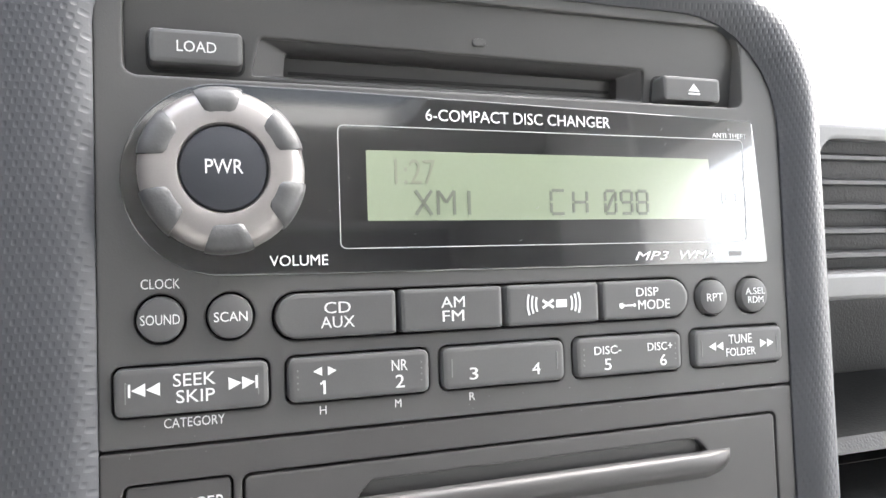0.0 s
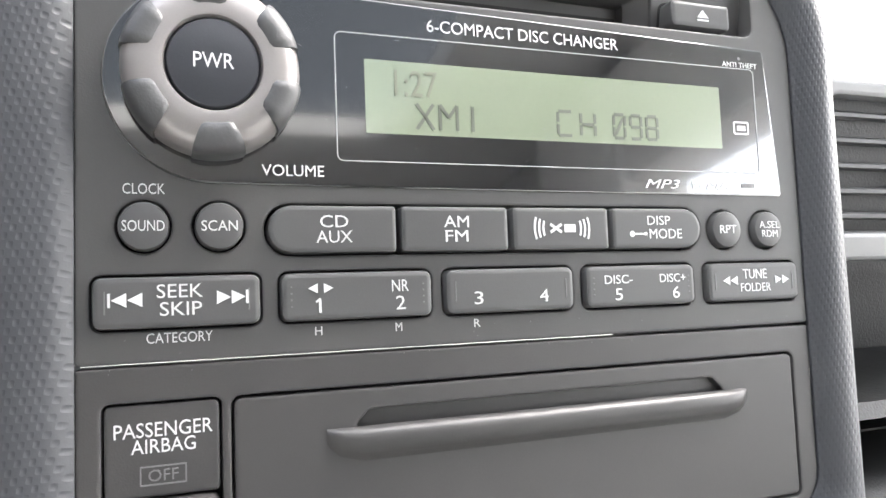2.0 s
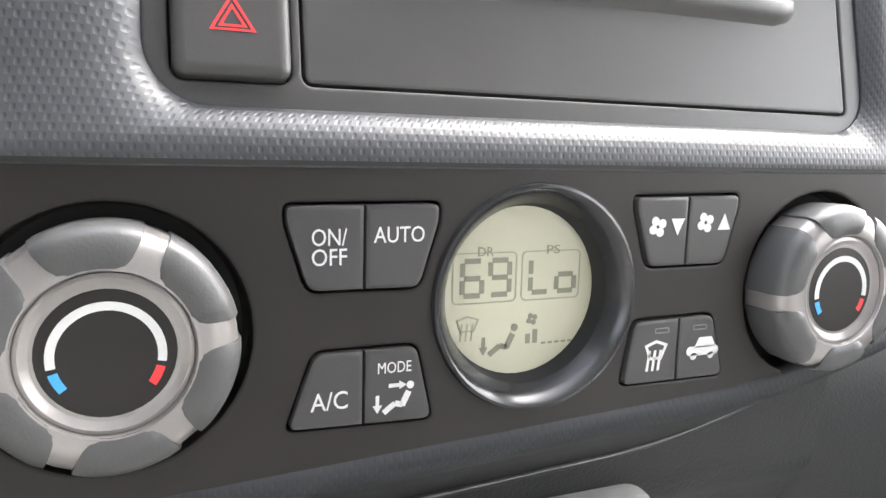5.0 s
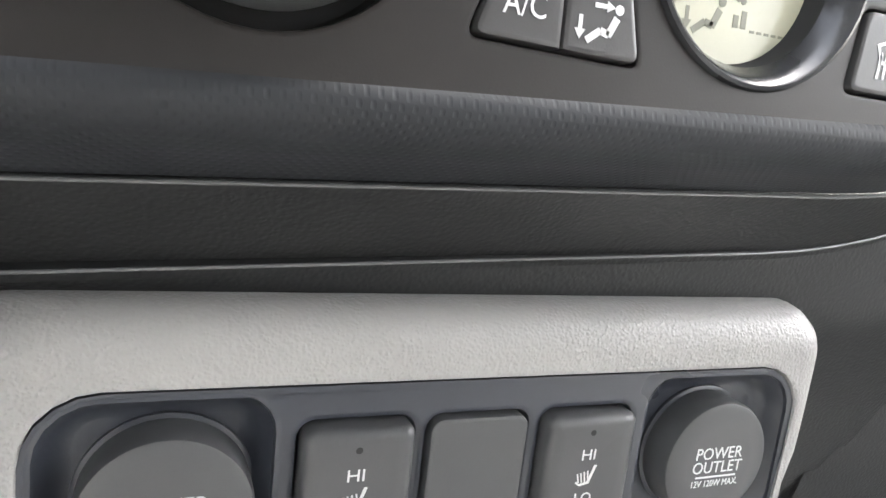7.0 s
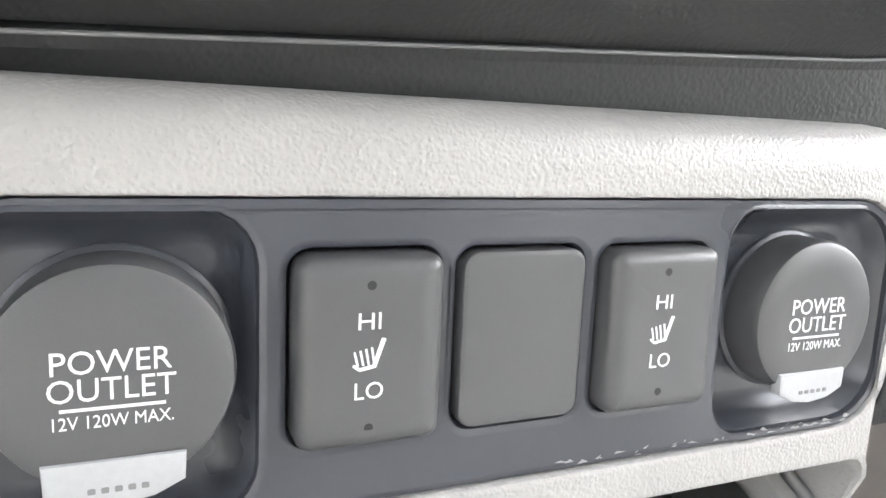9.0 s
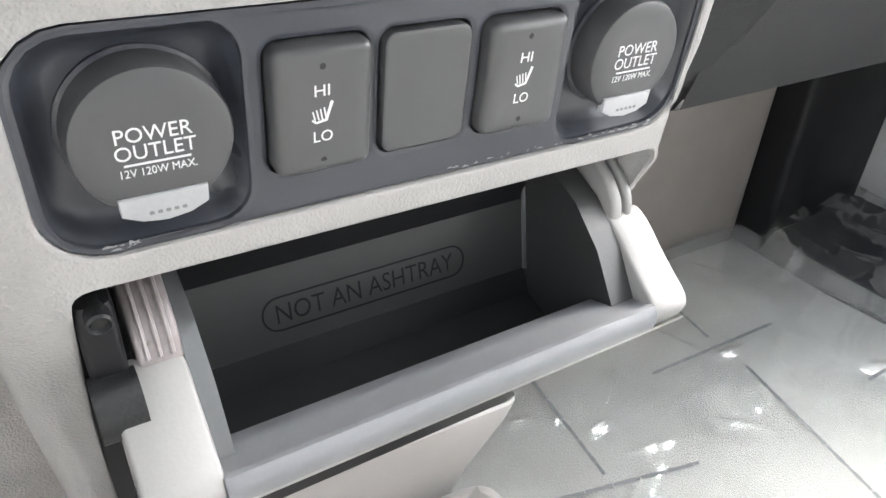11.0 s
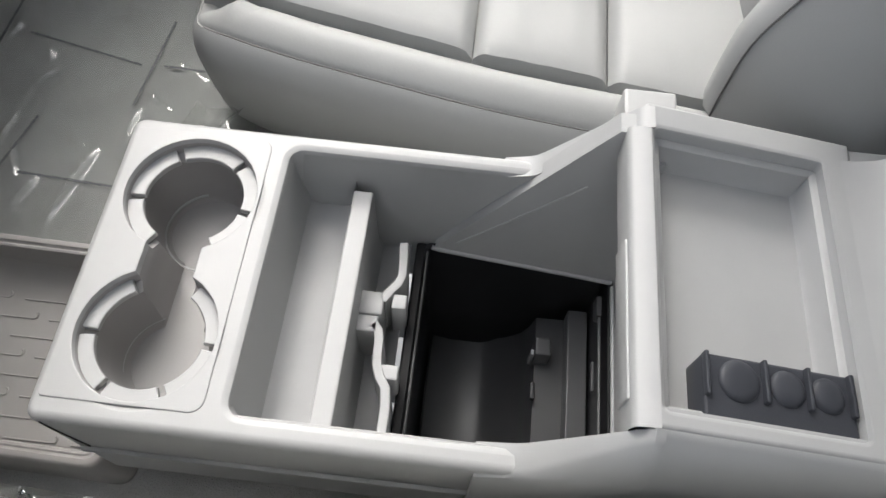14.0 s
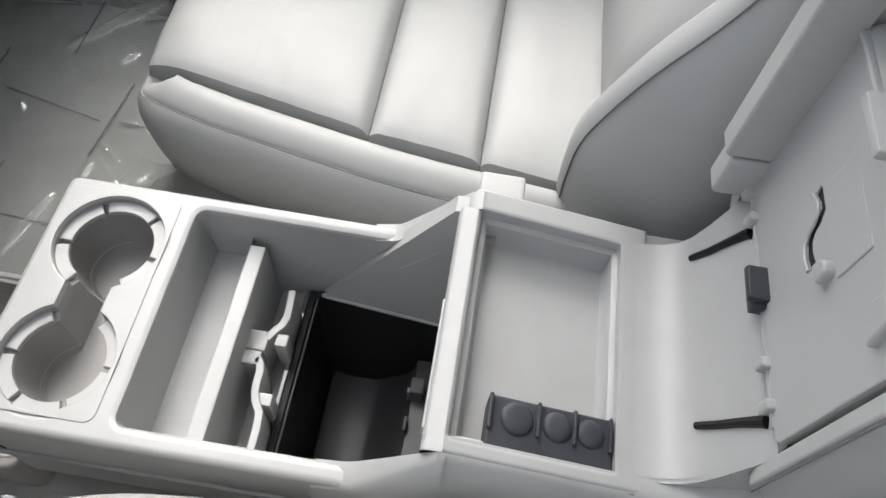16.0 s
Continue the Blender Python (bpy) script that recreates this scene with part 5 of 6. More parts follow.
# ---- armrest box ----
arm = thing("armrest_box", "pale grey armrest compartment with shallow tray and open lid", "armrest", (0.055, -0.65, 0.0))
AT = Matrix.Identity(4)
AT.col[1] = (0, 1, 0.155, 0)
AT.col[3] = (0, 0, 0.266 + 0.155 * 0.545, 1)
ABODY = rrect(-57, -700, 174, -545, (1, 1, 4, 4))
AHOLE = rrect(-45.5, -677, 152.5, -552, 4)
part("top_face", plate(AT, ABODY, [AHOLE], 0, 60, 3, 4), PALE, arm)
bm = bmesh.new()
rings(bm, [[AT @ Vector((x / 1e3, y / 1e3, w / 1e3)) for x, y in inset(AHOLE, d)] for d, w in ((0, -3), (1, -10), (5, -11), (6, -12), (7.5, -32), (10, -35))])
part("tray", bm, PALE, arm, "shallow stepped tray")
part("front_strip", sweep([(-549, 266), (-537, 264.4), (-534.6, 262.8), (-533.4, 259), (-533, 236), (-534, 231), (-537, 228.6), (-553, 228)], (-57, 50, 152)), PALE, arm)
part("bin_back", box(bmesh.new(), -55, -574, -60, 142, -561.5, 86, 1), BLACK, con, "black rear wall of the deep bin")
part("front_wall", sweep([(-575, 84), (-567, 84), (-566, 90), (-567, 212), (-560, 224), (-550, 233)], (-56, 50, 152)), PALE, arm, "pale wall above the deep bin")
wl_bead = bmesh.new()
tube(wl_bead, [(0.001 * x, -0.5655, 0.088) for x in range(-54, 122, 12)], 0.0022, 8)
part("wall_lip", wl_bead, PALE, arm, "rounded lower lip of the wall")
part("latch_plate", box(bmesh.new(), -40, -537, 233, 66, -531.8, 258, 1.2), PALE, arm, "small latch plate")
back = [(-676, 245.5), (-690, 243.4), (-702, 243.6), (-714, 247), (-724, 254), (-731, 264), (-738, 285), (-744, 310), (-748, 330), (-753, 337), (-790, 330), (-800, 200), (-800, 0)]
part("curved_back", sweep(back, (-44, -30, 60, 140, 158)), PALE, arm, "curved rear ledge with two hinge slots")
cheek = bmesh.new()
edge_line = [(y, z - 1) for y, z in back[:11]] + [(-790, 180), (-676, 180)]
inner = [cheek.verts.new((-0.0435, y / 1e3, z / 1e3)) for y, z in edge_line]
outer = [cheek.verts.new((-0.047, y / 1e3, z / 1e3)) for y, z in edge_line]
cheek.faces.new(inner)
cheek.faces.new(outer[::-1])
for k in range(len(inner)):
    cheek.faces.new((inner[k - 1], outer[k - 1], outer[k], inner[k]))
part("side_cheek", cheek, PALE, arm, "pale side of the curved ledge")
part("side_panel", box(bmesh.new(), 152, -800, 0, 173, -690, 238, 3), PALE, arm)
sp = bmesh.new()
rings(sp, [[Vector((x / 1e3, y / 1e3, (z + min(0, 0.155 * (y + 545)) * (z > 100) + lift) / 1e3)) for x, z in ((-44, 264.5), (-57, 264.5), (-61, 262), (-80, 226), (-84, 160), (-84, 0))] for y, lift in ((-545, 0), (-600, 0), (-690, 0), (-720, 8), (-745, 22), (-768, 36), (-786, 52), (-800, 70))], close=False, cap_last=False)
part("side_panel", sp, PALE, arm, "pale outer side with a soft edge")
part("side_panel", box(bmesh.new(), 160, -700, 0, 174, -545, 236, 3), PALE, arm)
for x in (-6, 138):
    s = bmesh.new()
    pts = [((x - lean) / 1e3, y / 1e3, z / 1e3) for lean, y, z in ((0, -730.5, 263), (5, -737.5, 285), (10, -743.5, 310), (14, -747.5, 326), (16, -750, 334))]
    tube(s, pts, [0.003, 0.0032, 0.0035, 0.0043, 0.005], 8)
    part("hinge_slot", s, BLACK, arm, "black hinge slot")

ej = bmesh.new()
tube(ej, [(-0.0574, y / 1e3, 0.2632 + 0.155 * (y + 545) / 1e3) for y in range(-546, -700, -14)] + [(-0.0574, -0.712, 0.2405), (-0.0574, -0.735, 0.246)], 0.0008, 6)
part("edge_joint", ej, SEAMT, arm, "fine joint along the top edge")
coin = thing("coin_holder", "dark rubber coin holder with three round pockets in the tray", "coin holder", (-0.02, -0.625, 0.235))
ct = AT @ Matrix.Translation((0, 0, 0))
part("block", stack(ct, rrect(-44, -676, -4, -578, 3), [(0, -35), (0, -9), (0.8, -7.6), (2, -7)]), COIN, coin)
for cy, r in ((-601, 13), (-632, 11.4), (-658, 11)):
    part("pocket", stack(ct, disc(-19, cy, r, 32), [(-0.4, -7.4), (0, -6.4), (0.8, -5.2), (2.4, -4.2), (5, -3.6), (8, -3.4)]), COIN, coin, "domed round coin pocket")
for cy in (-580, -617, -645, -673):
    part("rib", key(ct, rrect(-31, cy - 1.5, -4.2, cy + 1.5, 1.2), -9, -2.0, 1), COIN, coin)

# ---- open lid ----
LD = panel(-0.752, 0.45, -0.0)
LD.col[2] = (0, 1, 0, 0)
OUTL = rrect(-58, 300, 180, 640, (14, 14, 30, 30))
lid = part("lid", stack(LD, OUTL, [(13, 1), (1.5, 2.6), (0, 1.4), (-2, -1), (-9, -8), (-17, -20), (-22, -34), (-14, -52), (8, -62), (30, -66)]), LEATHER, arm, "padded lid standing open, pale ribbed underside")
part("rim", stack(LD, soften([(-57, 301), (-45.5, 309), (-45.5, 604), (160, 604), (160, 332), (178, 332), (178, 638), (-57, 638)], 7), [(0, -8), (0, 2.4), (0.8, 3.8), (2, 4.4)]), PALE, lid)
SLOT = [(94, 427), (86, 430), (79, 429), (74.5, 423), (71.5, 415), (66, 410), (58, 408.5), (48, 410.5)]


def band(path, wide):
    """Outline of a strip along a path."""
    left, right = [], []
    for k, p in enumerate(path):
        d = (Vector(path[min(len(path) - 1, k + 1)]) - Vector(path[max(0, k - 1)])).normalized() * wide / 2
        left.append((p[0] - d.y, p[1] + d.x))
        right.append((p[0] + d.y, p[1] - d.x))
    return left + right[::-1]


part("inner_panel", plate(LD, rrect(-40.5, 344, 162, 499, (6, 6, 1, 1)), [band(SLOT, 7)], 4, 14, 1.2, 1.3, hlip=0.4), PALE, lid, "flat recessed inner panel with a crooked slot")
part("slot_backing", stack(LD, rrect(30, 395, 110, 445, 4), [(0, 2.2), (0, 2.6)]), GAP, lid, "black hollow behind the slot")
lip_line = bmesh.new()
tube(lip_line, [LD @ Vector((x / 1e3, (z - 4.6) / 1e3, 0.0046)) for x, z in SLOT], 0.0016, 8)
part("slot_lip", lip_line, PALE, lid, "pale rolled lip of the slot")
part("rim_gap", stack(LD, [(-45, 312), (-39, 318), (-39, 600), (-45, 600)], [(0, -6), (0, -5.6)]), GAP, lid, "dark joint beside the rim")
part("lower_web", stack(LD, rrect(-40.5, 312, 162, 346, 5), [(0, -4), (0, -3), (1, -2)]), PALE, lid)
# raised flange on the passenger's side, with a lower stub
part("flange", stack(LD, rrect(156, 374, 179, 640, 3), [(0, 4), (0, 34), (0.8, 36), (2.4, 37)]), PALE, lid, "raised side flange")
part("flange_stub", stack(LD, rrect(153, 334, 177, 373, 4), [(0, 2), (0, 29), (1, 31), (3, 32)]), PALE, lid)
fp = bmesh.new()
tube(fp, [LD @ Vector((0.1815, (330 + 25.8 * k) / 1e3, 0.020)) for k in range(13)], 0.0042, 8)
part("piping", fp, LEATHER, lid, "rolled leather edge of the flange")
for x, h in ((-16, 12), (13, 11), (127, 12), (151, 9)):
    part("hinge_knuckle", box(bmesh.new(), x - 4, -752, 336, x + 4, -742, 338 + h, 2.2), PALE, lid)
part("hinge_bar", box(bmesh.new(), -30, -753, 340, 160, -747, 344.5, 1.6), PALE, lid)
latch = part("latch", box(bmesh.new(), 51, -752, 338, 84, -739, 350, 2), COIN, lid, "dark rubber stop")
part("latch_pad", box(bmesh.new(), 54, -752, 349, 80, -734, 356, 1.6), COIN, latch)
part("raised_plate", key(LD, rrect(28, 433, 90, 468, 1.5), 3.6, 5.0, 0.5), PALE, lid)
clip = bmesh.new()
stack(LD, soften([(30, 420), (43, 419), (43, 429), (38, 434), (32, 432)], 2), [(0, 3.6), (0, 9), (0.6, 10.4), (1.6, 11)], clip)
part("clip", clip, PALE, lid)
part("catch_block", stack(LD, rrect(48, 509, 88, 516, 1.5), [(0, -14), (0, 24), (0.6, 25.6), (1.6, 26)]), PALE, lid, "raised catch block")
part("catch_pocket", stack(LD, rrect(49, 503, 66, 509.2, 1), [(0, -6), (0, 6)]), GAP, lid, "dark pocket beside the catch block")
part("ridge", stack(LD, rrect(-40, 494.6, 49, 498.6, 1.2), [(0, 3.8), (0, 7), (0.5, 8), (1.2, 8.4)]), PALE, lid, "raised cross rib")
part("ridge", stack(LD, rrect(87, 494.6, 156, 498.6, 1.2), [(0, 3.8), (0, 7), (0.5, 8), (1.2, 8.4)]), PALE, lid)
scoop = [(-748, 498.4), (-750.5, 500), (-756, 502.4), (-761, 507), (-764.6, 514), (-766.4, 526), (-767, 545), (-767, 606)]
part("scoop", sweep(scoop, (-44, 20, 90, 158)), PALE, lid, "rounded hollow in the upper underside")
part("plateau", stack(LD, soften([(15, 518), (44, 513), (152, 508), (152, 606), (20, 606), (15, 567), (8, 540)], 8), [(0, -17), (0, -2), (0.8, 0.6), (3, 1.6)]), PALE, lid, "raised plate beside the release grip")
part("latch_grip", stack(LD, soften([(10, 574), (28, 557), (60, 553), (76, 638), (-2, 638)], 12), [(0, -12), (0.5, 4), (3, 11), (8, 16), (14, 18)]), PALE, lid, "rounded release grip")
gr = bmesh.new()
tube(gr, [LD @ Vector((x / 1e3, z / 1e3, w / 1e3)) for x, z, w in ((64, 551, 2), (46, 552.5, 2), (30, 555.4, 2), (20, 561, 1.6), (12, 570, 0))], 0.0012, 6)
part("grip_joint", gr, GAP, lid, "dark joint under the release grip")
wedge = bmesh.new()
stack(LD, soften([(-24, 455), (-3, 466), (-3, 481), (-19, 481)], 1.5), [(0, 3.6), (0, 8), (0.6, 9.4), (1.6, 10)], wedge)
part("stop_block", wedge, PALE, lid, "wedge-shaped stop")
knob = bmesh.new()
stack(LD, disc(-28, 488, 5.4, 20), [(0, 3), (0, 8), (0.8, 9), (1.6, 9), (2.0, 7), (3, 7)], knob)
part("screw_plug", knob, COIN, lid)
pp = bmesh.new()
tube(pp, [(-0.0588, -0.7496, 0.304 + 0.03 * k) for k in range(12)], 0.0009, 6)
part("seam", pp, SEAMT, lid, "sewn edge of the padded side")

# ---- passenger seat ----
def cushion(name, pts, zc, label="", parent=None, puff=0.012, edge=0.02, nx=56, ny=40):
    """A padded panel over a four-sided field; pts run round it, in metres, with heights."""
    bm = bmesh.new()
    a, b, c, d = (Vector(p) for p in pts)
    grid = []
    for j in range(ny + 1):
        row = []
        for i in range(nx + 1):
            u, v = i / nx, j / ny
            p = (a * (1 - u) + b * u) * (1 - v) + (d * (1 - u) + c * u) * v
            du, dv = min(u, 1 - u) * (b - a).length, min(v, 1 - v) * (d - a).length
            swell = lambda d, r: 1 - (1 - min(1.0, d / r)) ** 3
            e = swell(du, 0.12) * swell(dv, 0.06)
            near = swell(du, 0.016) * swell(dv, 0.016)
            nrm = (d - a).cross(b - a).normalized()
            k = 0.5 * e + 0.5 * near
            fold = max(0, 1 - du / 0.07) * max(0, 1 - dv / 0.025)
            p = p + nrm * ((puff + 0.008) * k - 0.008 + 0.0024 * noise.noise(p * 15) * e + 0.0009 * noise.noise(Vector((p.x * 26, p.y * 60, 8))) * near + 0.003 * fold * near * noise.noise(Vector((p.x * 40 + p.y * 70, p.y * 30, 3))))
            p.z -= 0.015 * max(0.0, (p.y + 0.21) / 0.07) ** 2
            if p.y > -0.2:
                p.z -= 0.003 * max(0, 1 - du / 0.05) * max(0, 1 - dv / 0.05)
            if i == 0 or (j == 0 and p.y > -0.2):
                p.z -= 0.02
            row.append(bm.verts.new(p))
        grid.append(row)
    for r0, r1 in zip(grid, grid[1:]):
        for i in range(nx):
            bm.faces.new((r0[i], r0[i + 1], r1[i + 1], r1[i]))
    return part(name, bm, LEATHER, parent, label)


seat = thing("passenger_seat", "pale grey leather passenger seat with sewn panels", "seat", (0.45, -0.4, 0.0))
ZS = 0.161
XI = 0.285
cushion("cushion_panel", [(0.35, -0.146, ZS), (0.72, -0.134, ZS), (0.72, -0.4195, ZS), (0.293, -0.4195, ZS)], ZS, parent=seat, puff=0.014)
cushion("cushion_panel", [(0.293, -0.4205, ZS), (0.72, -0.4205, ZS), (0.72, -0.545, ZS), (0.276, -0.545, ZS)], ZS, parent=seat, puff=0.012)
cushion("cushion_panel", [(0.276, -0.546, ZS), (0.72, -0.546, ZS), (0.72, -0.7, ZS), (0.254, -0.7, ZS)], ZS, parent=seat, puff=0.011)


SEAMS = soften([(326, -148), (720, -138), (720, -720), (212, -720), (229, -580), (237, -500), (245, -440), (256, -380), (268, -320), (280, -260), (294, -205), (308, -172)], 24, 6)
ROLL = [(20, 4), (6, 10), (-5, 24), (-14, 58), (-20, 94), (-21, 118), (-17, 133), (-10, 143), (-4, 148.6), (-1.6, 150.2), (-0.6, 149.2), (0.6, 149.4), (1.6, 151.2), (6, 155), (14, 159.6), (22, 162.4), (29, 163.2), (33, 162.4), (36.5, 161), (40, 158.5), (42, 152), (43, 146)]
shell = bmesh.new()
loops = []
for d, z in ROLL:
    loop = []
    for (x0, y0), (x1, y1), (x2, y2) in zip(SEAMS, inset(SEAMS, d), inset(SEAMS, 0.2 * d)):
        f = 1 - (0.9 * ease((x0 - 314) / 40) if y0 > -185 else 0) if d > 0 else 0.4 + 0.6 * ease((-148 - y0) / 40)
        sink = ((1 - f) * d * 0.1 if d > 0 else 0) + 21 * max(0, (y0 + 210) / 70) ** 2 * min(1, max(0, z - 60) / 90)
        loop.append(Vector(((x2 + (x1 - x2) * f) / 1e3, (y2 + (y1 - y2) * f) / 1e3, (150 + (z - 150) * (f if d > 0 else 1) - sink) / 1e3)))
    loops.append(loop)
rings(shell, loops)
part("cushion_body", shell, LEATHER, seat, "rounded side and front roll of the cushion")
weld = bmesh.new()
tube(weld, [(x / 1e3, y / 1e3, 0.1498 - 0.021 * max(0, (y + 210) / 70) ** 2) for x, y in SEAMS if x < 318 and y > -700][::-1], 0.001, 6)
part("stitching", weld, SEAMT, seat, "sewn line along the side roll, dark for the groove's shade")
# backrest with its side wing
WING = [(0.252, -0.632, 0.165), (0.252, -0.631, 0.2), (0.254, -0.634, 0.25), (0.256, -0.65, 0.295), (0.258, -0.675, 0.345), (0.262, -0.705, 0.39), (0.268, -0.73, 0.432), (0.28, -0.77, 0.52), (0.3, -0.81, 0.62), (0.33, -0.84, 0.7)]
def through_points(pts, n):
    """A smooth run of points through the given ones."""
    out = []
    for i in range(len(pts) - 1):
        p0, p1, p2, p3 = (Vector(pts[max(0, min(len(pts) - 1, i + k))]) for k in (-1, 0, 1, 2))
        for j in range(n):
            t = j / n
            out.append(tuple(0.5 * (2 * p1 + (p2 - p0) * t + (2 * p0 - 5 * p1 + 4 * p2 - p3) * t * t + (3 * p1 - p0 - 3 * p2 + p3) * t ** 3)))
    return out + [pts[-1]]


WING = through_points(WING, 4)
br = bmesh.new()
rows = []
for x, y, z in WING:
    low = 0.042 * ease((0.5 - z) / 0.34)
    rows.append([br.verts.new(p) for p in ((x - 0.012 - 0.7 * low, y - 0.26, z + 0.02), (x - 0.026 - low, y - 0.16, z), (x - 0.024 - low, y - 0.08, z - 0.004), (x - 0.017 - 0.5 * low, y - 0.03, z - 0.002), (x, y, z), (x + 0.012, y + 0.005, z), (x + 0.028, y + 0.003, z), (x + 0.046, y - 0.009, z), (x + 0.062, y - 0.027, z), (x + 0.072, y - 0.043, z), (x + 0.076, y - 0.047, z), (x + 0.082, y - 0.042, z), (x + 0.13, y - 0.037, z), (x + 0.25, y - 0.034, z), (0.74, y - 0.034, z))])
for r0, r1 in zip(rows, rows[1:]):
    for k in range(len(r0) - 1):
        br.faces.new((r0[k], r0[k + 1], r1[k + 1], r1[k]))
part("backrest", br, LEATHER, seat, "backrest with a raised side wing")
weld = bmesh.new()
tube(weld, [(x - 0.0006, y + 0.0004, z) for x, y, z in WING], 0.0009, 6)
part("piping", weld, SEAMT, seat)
for yy in (-0.422, -0.547):
    weld = bmesh.new()
    tube(weld, [(XI + 0.005 - 0.016 * (yy < -0.5) + t, yy + 0.002, ZS - 0.0105) for t in np.linspace(0.035, 0.43, 12)], 0.0007, 6)
    part("seam", weld, WELT, seat)
part("seat_base", box(bmesh.new(), 285, -660, 0, 720, -240, 60, 12), DARK, seat, "dark seat base")

buckle = thing("seat_belt_buckle", "pale seat belt buckle with a red button", "buckle", (0.22, -0.58, 0.15))
part("body", box(bmesh.new(), 213, -592, 100, 243, -548, 201, 3), PALE, buckle)
part("button", box(bmesh.new(), 226, -592.6, 184, 240, -586, 195, 1.2), RED, buckle, "red release button")

# ---- driver seat edge ----
dseat = thing("driver_seat", "pale grey leather driver seat edge with twin stitching", "seat", (-0.3, -0.6, 0.0))
bm = bmesh.new()
rows = []
for i in range(49):
    t = i / 48
    y = -0.19 - 0.86 * t
    x = -0.143 + 0.0757 * t - 0.05 * max(0, 1 - t * 5) ** 2
    rows.append([bm.verts.new((x + a, y, 0.26 + b)) for a, b in ((0.0, -0.2), (0.01, -0.12), (0.016, -0.05), (0.016, -0.02), (0.009, -0.005), (-0.004, 0.001), (-0.12, 0.0), (-0.4, -0.02))])
for r0, r1 in zip(rows, rows[1:]):
    for k in range(7):
        bm.faces.new((r0[k], r0[k + 1], r1[k + 1], r1[k]))
part("side_bolster", bm, LEATHER, dseat)
for off in (0.0, -0.008):
    st = bmesh.new()
    for i in range(110):
        t = i / 110
        y = -0.2 - 0.84 * t
        x = -0.143 + 0.0757 * t - 0.05 * max(0, 1 - t * 5) ** 2 + 0.001 + off
        zt = 0.2585 if off == 0 else 0.2613
        tube(st, [(x, y, zt), (x, y - 0.002, zt + 0.0008), (x, y - 0.005, zt)], 0.0008, 5)
    part("stitching", st, WELT, dseat, "double row of stitches")

# ---- film over the carpet ----
FOLDS = [(243, 114, 18, 5, 8, 6), (187, 29, 26, 7, -20, 8), (560, 0, 100, 14, -38, 14), (205, -15, 60, 6, -12, 10), (262, -83, 22, 9, 178, 26), (600, 215, 40, 20, 60, 12), (585, 190, 50, 10, 20, 9),
         (330, 40, 60, 2, -50, 26), (420, 90, 70, 2, 30, 28), (300, 170, 70, 2, -60, 28), (470, 200, 80, 2, -50, 28)]


rnd = random.Random(17)
FOLDS += [(rnd.uniform(170, 560), rnd.uniform(-110, 230), rnd.uniform(10, 34), rnd.uniform(2.5, 6), rnd.uniform(-40, 40) + rnd.choice((0, 0, 90)), rnd.uniform(5, 11)) for _ in range(30)]


def film_sheet(x0, y0, x1, y1, nx, ny, height):
    bm = bmesh.new()
    rows = []
    for j in range(ny + 1):
        row = []
        for i in range(nx + 1):
            x, y = x0 + (x1 - x0) * i / nx, y0 + (y1 - y0) * j / ny
            base = max(0, y - 0.32) * 0.9 - (0.02 if x < -0.1 else 0)
            row.append(bm.verts.new((x, y, base + max(0.003, height(x, y)))))
        rows.append(row)
    for a, b in zip(rows, rows[1:]):
        for i in range(nx):
            bm.faces.new((a[i], a[i + 1], b[i + 1], b[i]))
    return bm


def folded(x, y, folds):
    h = 0.0
    for cx, cy, ln, up, ang, w in folds:
        a = radians(ang)
        dx, dy = x * 1e3 - cx, y * 1e3 - cy
        s, q = dx * math.cos(a) + dy * math.sin(a), -dx * math.sin(a) + dy * math.cos(a)
        s += 5 * noise.noise(Vector((x * 40, y * 40, ang)))
        if abs(s) < ln and abs(q) < w:
            h += up * 1e-3 * (1 - (s / ln) ** 2) * (1 - q / w if q > 0 else (1 + q / w) ** 3)
    return h


def smooth_film(x, y):
    """Nearly flat film with a few sharp folds, drawn up against the tray's side."""
    p = Vector((x, y, 2.0))
    h = 0.008 + 0.003 * noise.noise(p * 5) + 0.0016 * noise.noise(p * 13) + 0.0012 * (1 - abs(noise.noise(p * 9))) ** 6
    h += folded(x, y, FOLDS)
    return h + 0.034 * ease((-0.05 - y) / 0.08) * ease((0.27 - x) / 0.09)


LOOSE = [
    ((-113, 132), (-93, 126), 22, 5), ((-93, 126), (-96, 100), 26, 5), ((-96, 100), (-108, 112), 20, 4), ((-96, 100), (-141, 67), 30, 6), ((-113, 132), (-141, 67), 24, 6),
    ((-91, 93), (-110, 51), 30, 7), ((-110, 51), (-138, 7), 34, 9), ((-138, 7), (-172, -24), 24, 9), ((-98, 80), (-104, 10), 36, 6), ((-104, 10), (-118, -10), 24, 5),
    ((-148, -46), (-128, -35), 30, 10), ((-128, -35), (-109, -48), 36, 8), ((-109, -48), (-103, -86), 34, 8), ((-103, -86), (-116, -120), 26, 8), ((-150, -60), (-122, -90), 26, 12),
]
loose_rng = random.Random(12)
for k in range(6):
    px, py, pa, pl = loose_rng.uniform(-220, -108), loose_rng.uniform(-330, -110), loose_rng.uniform(0, 6.28), loose_rng.uniform(16, 40)
    LOOSE.append(((px, py), (px + pl * math.cos(pa), py + pl * math.sin(pa)), loose_rng.uniform(10, 26), loose_rng.uniform(5, 10)))


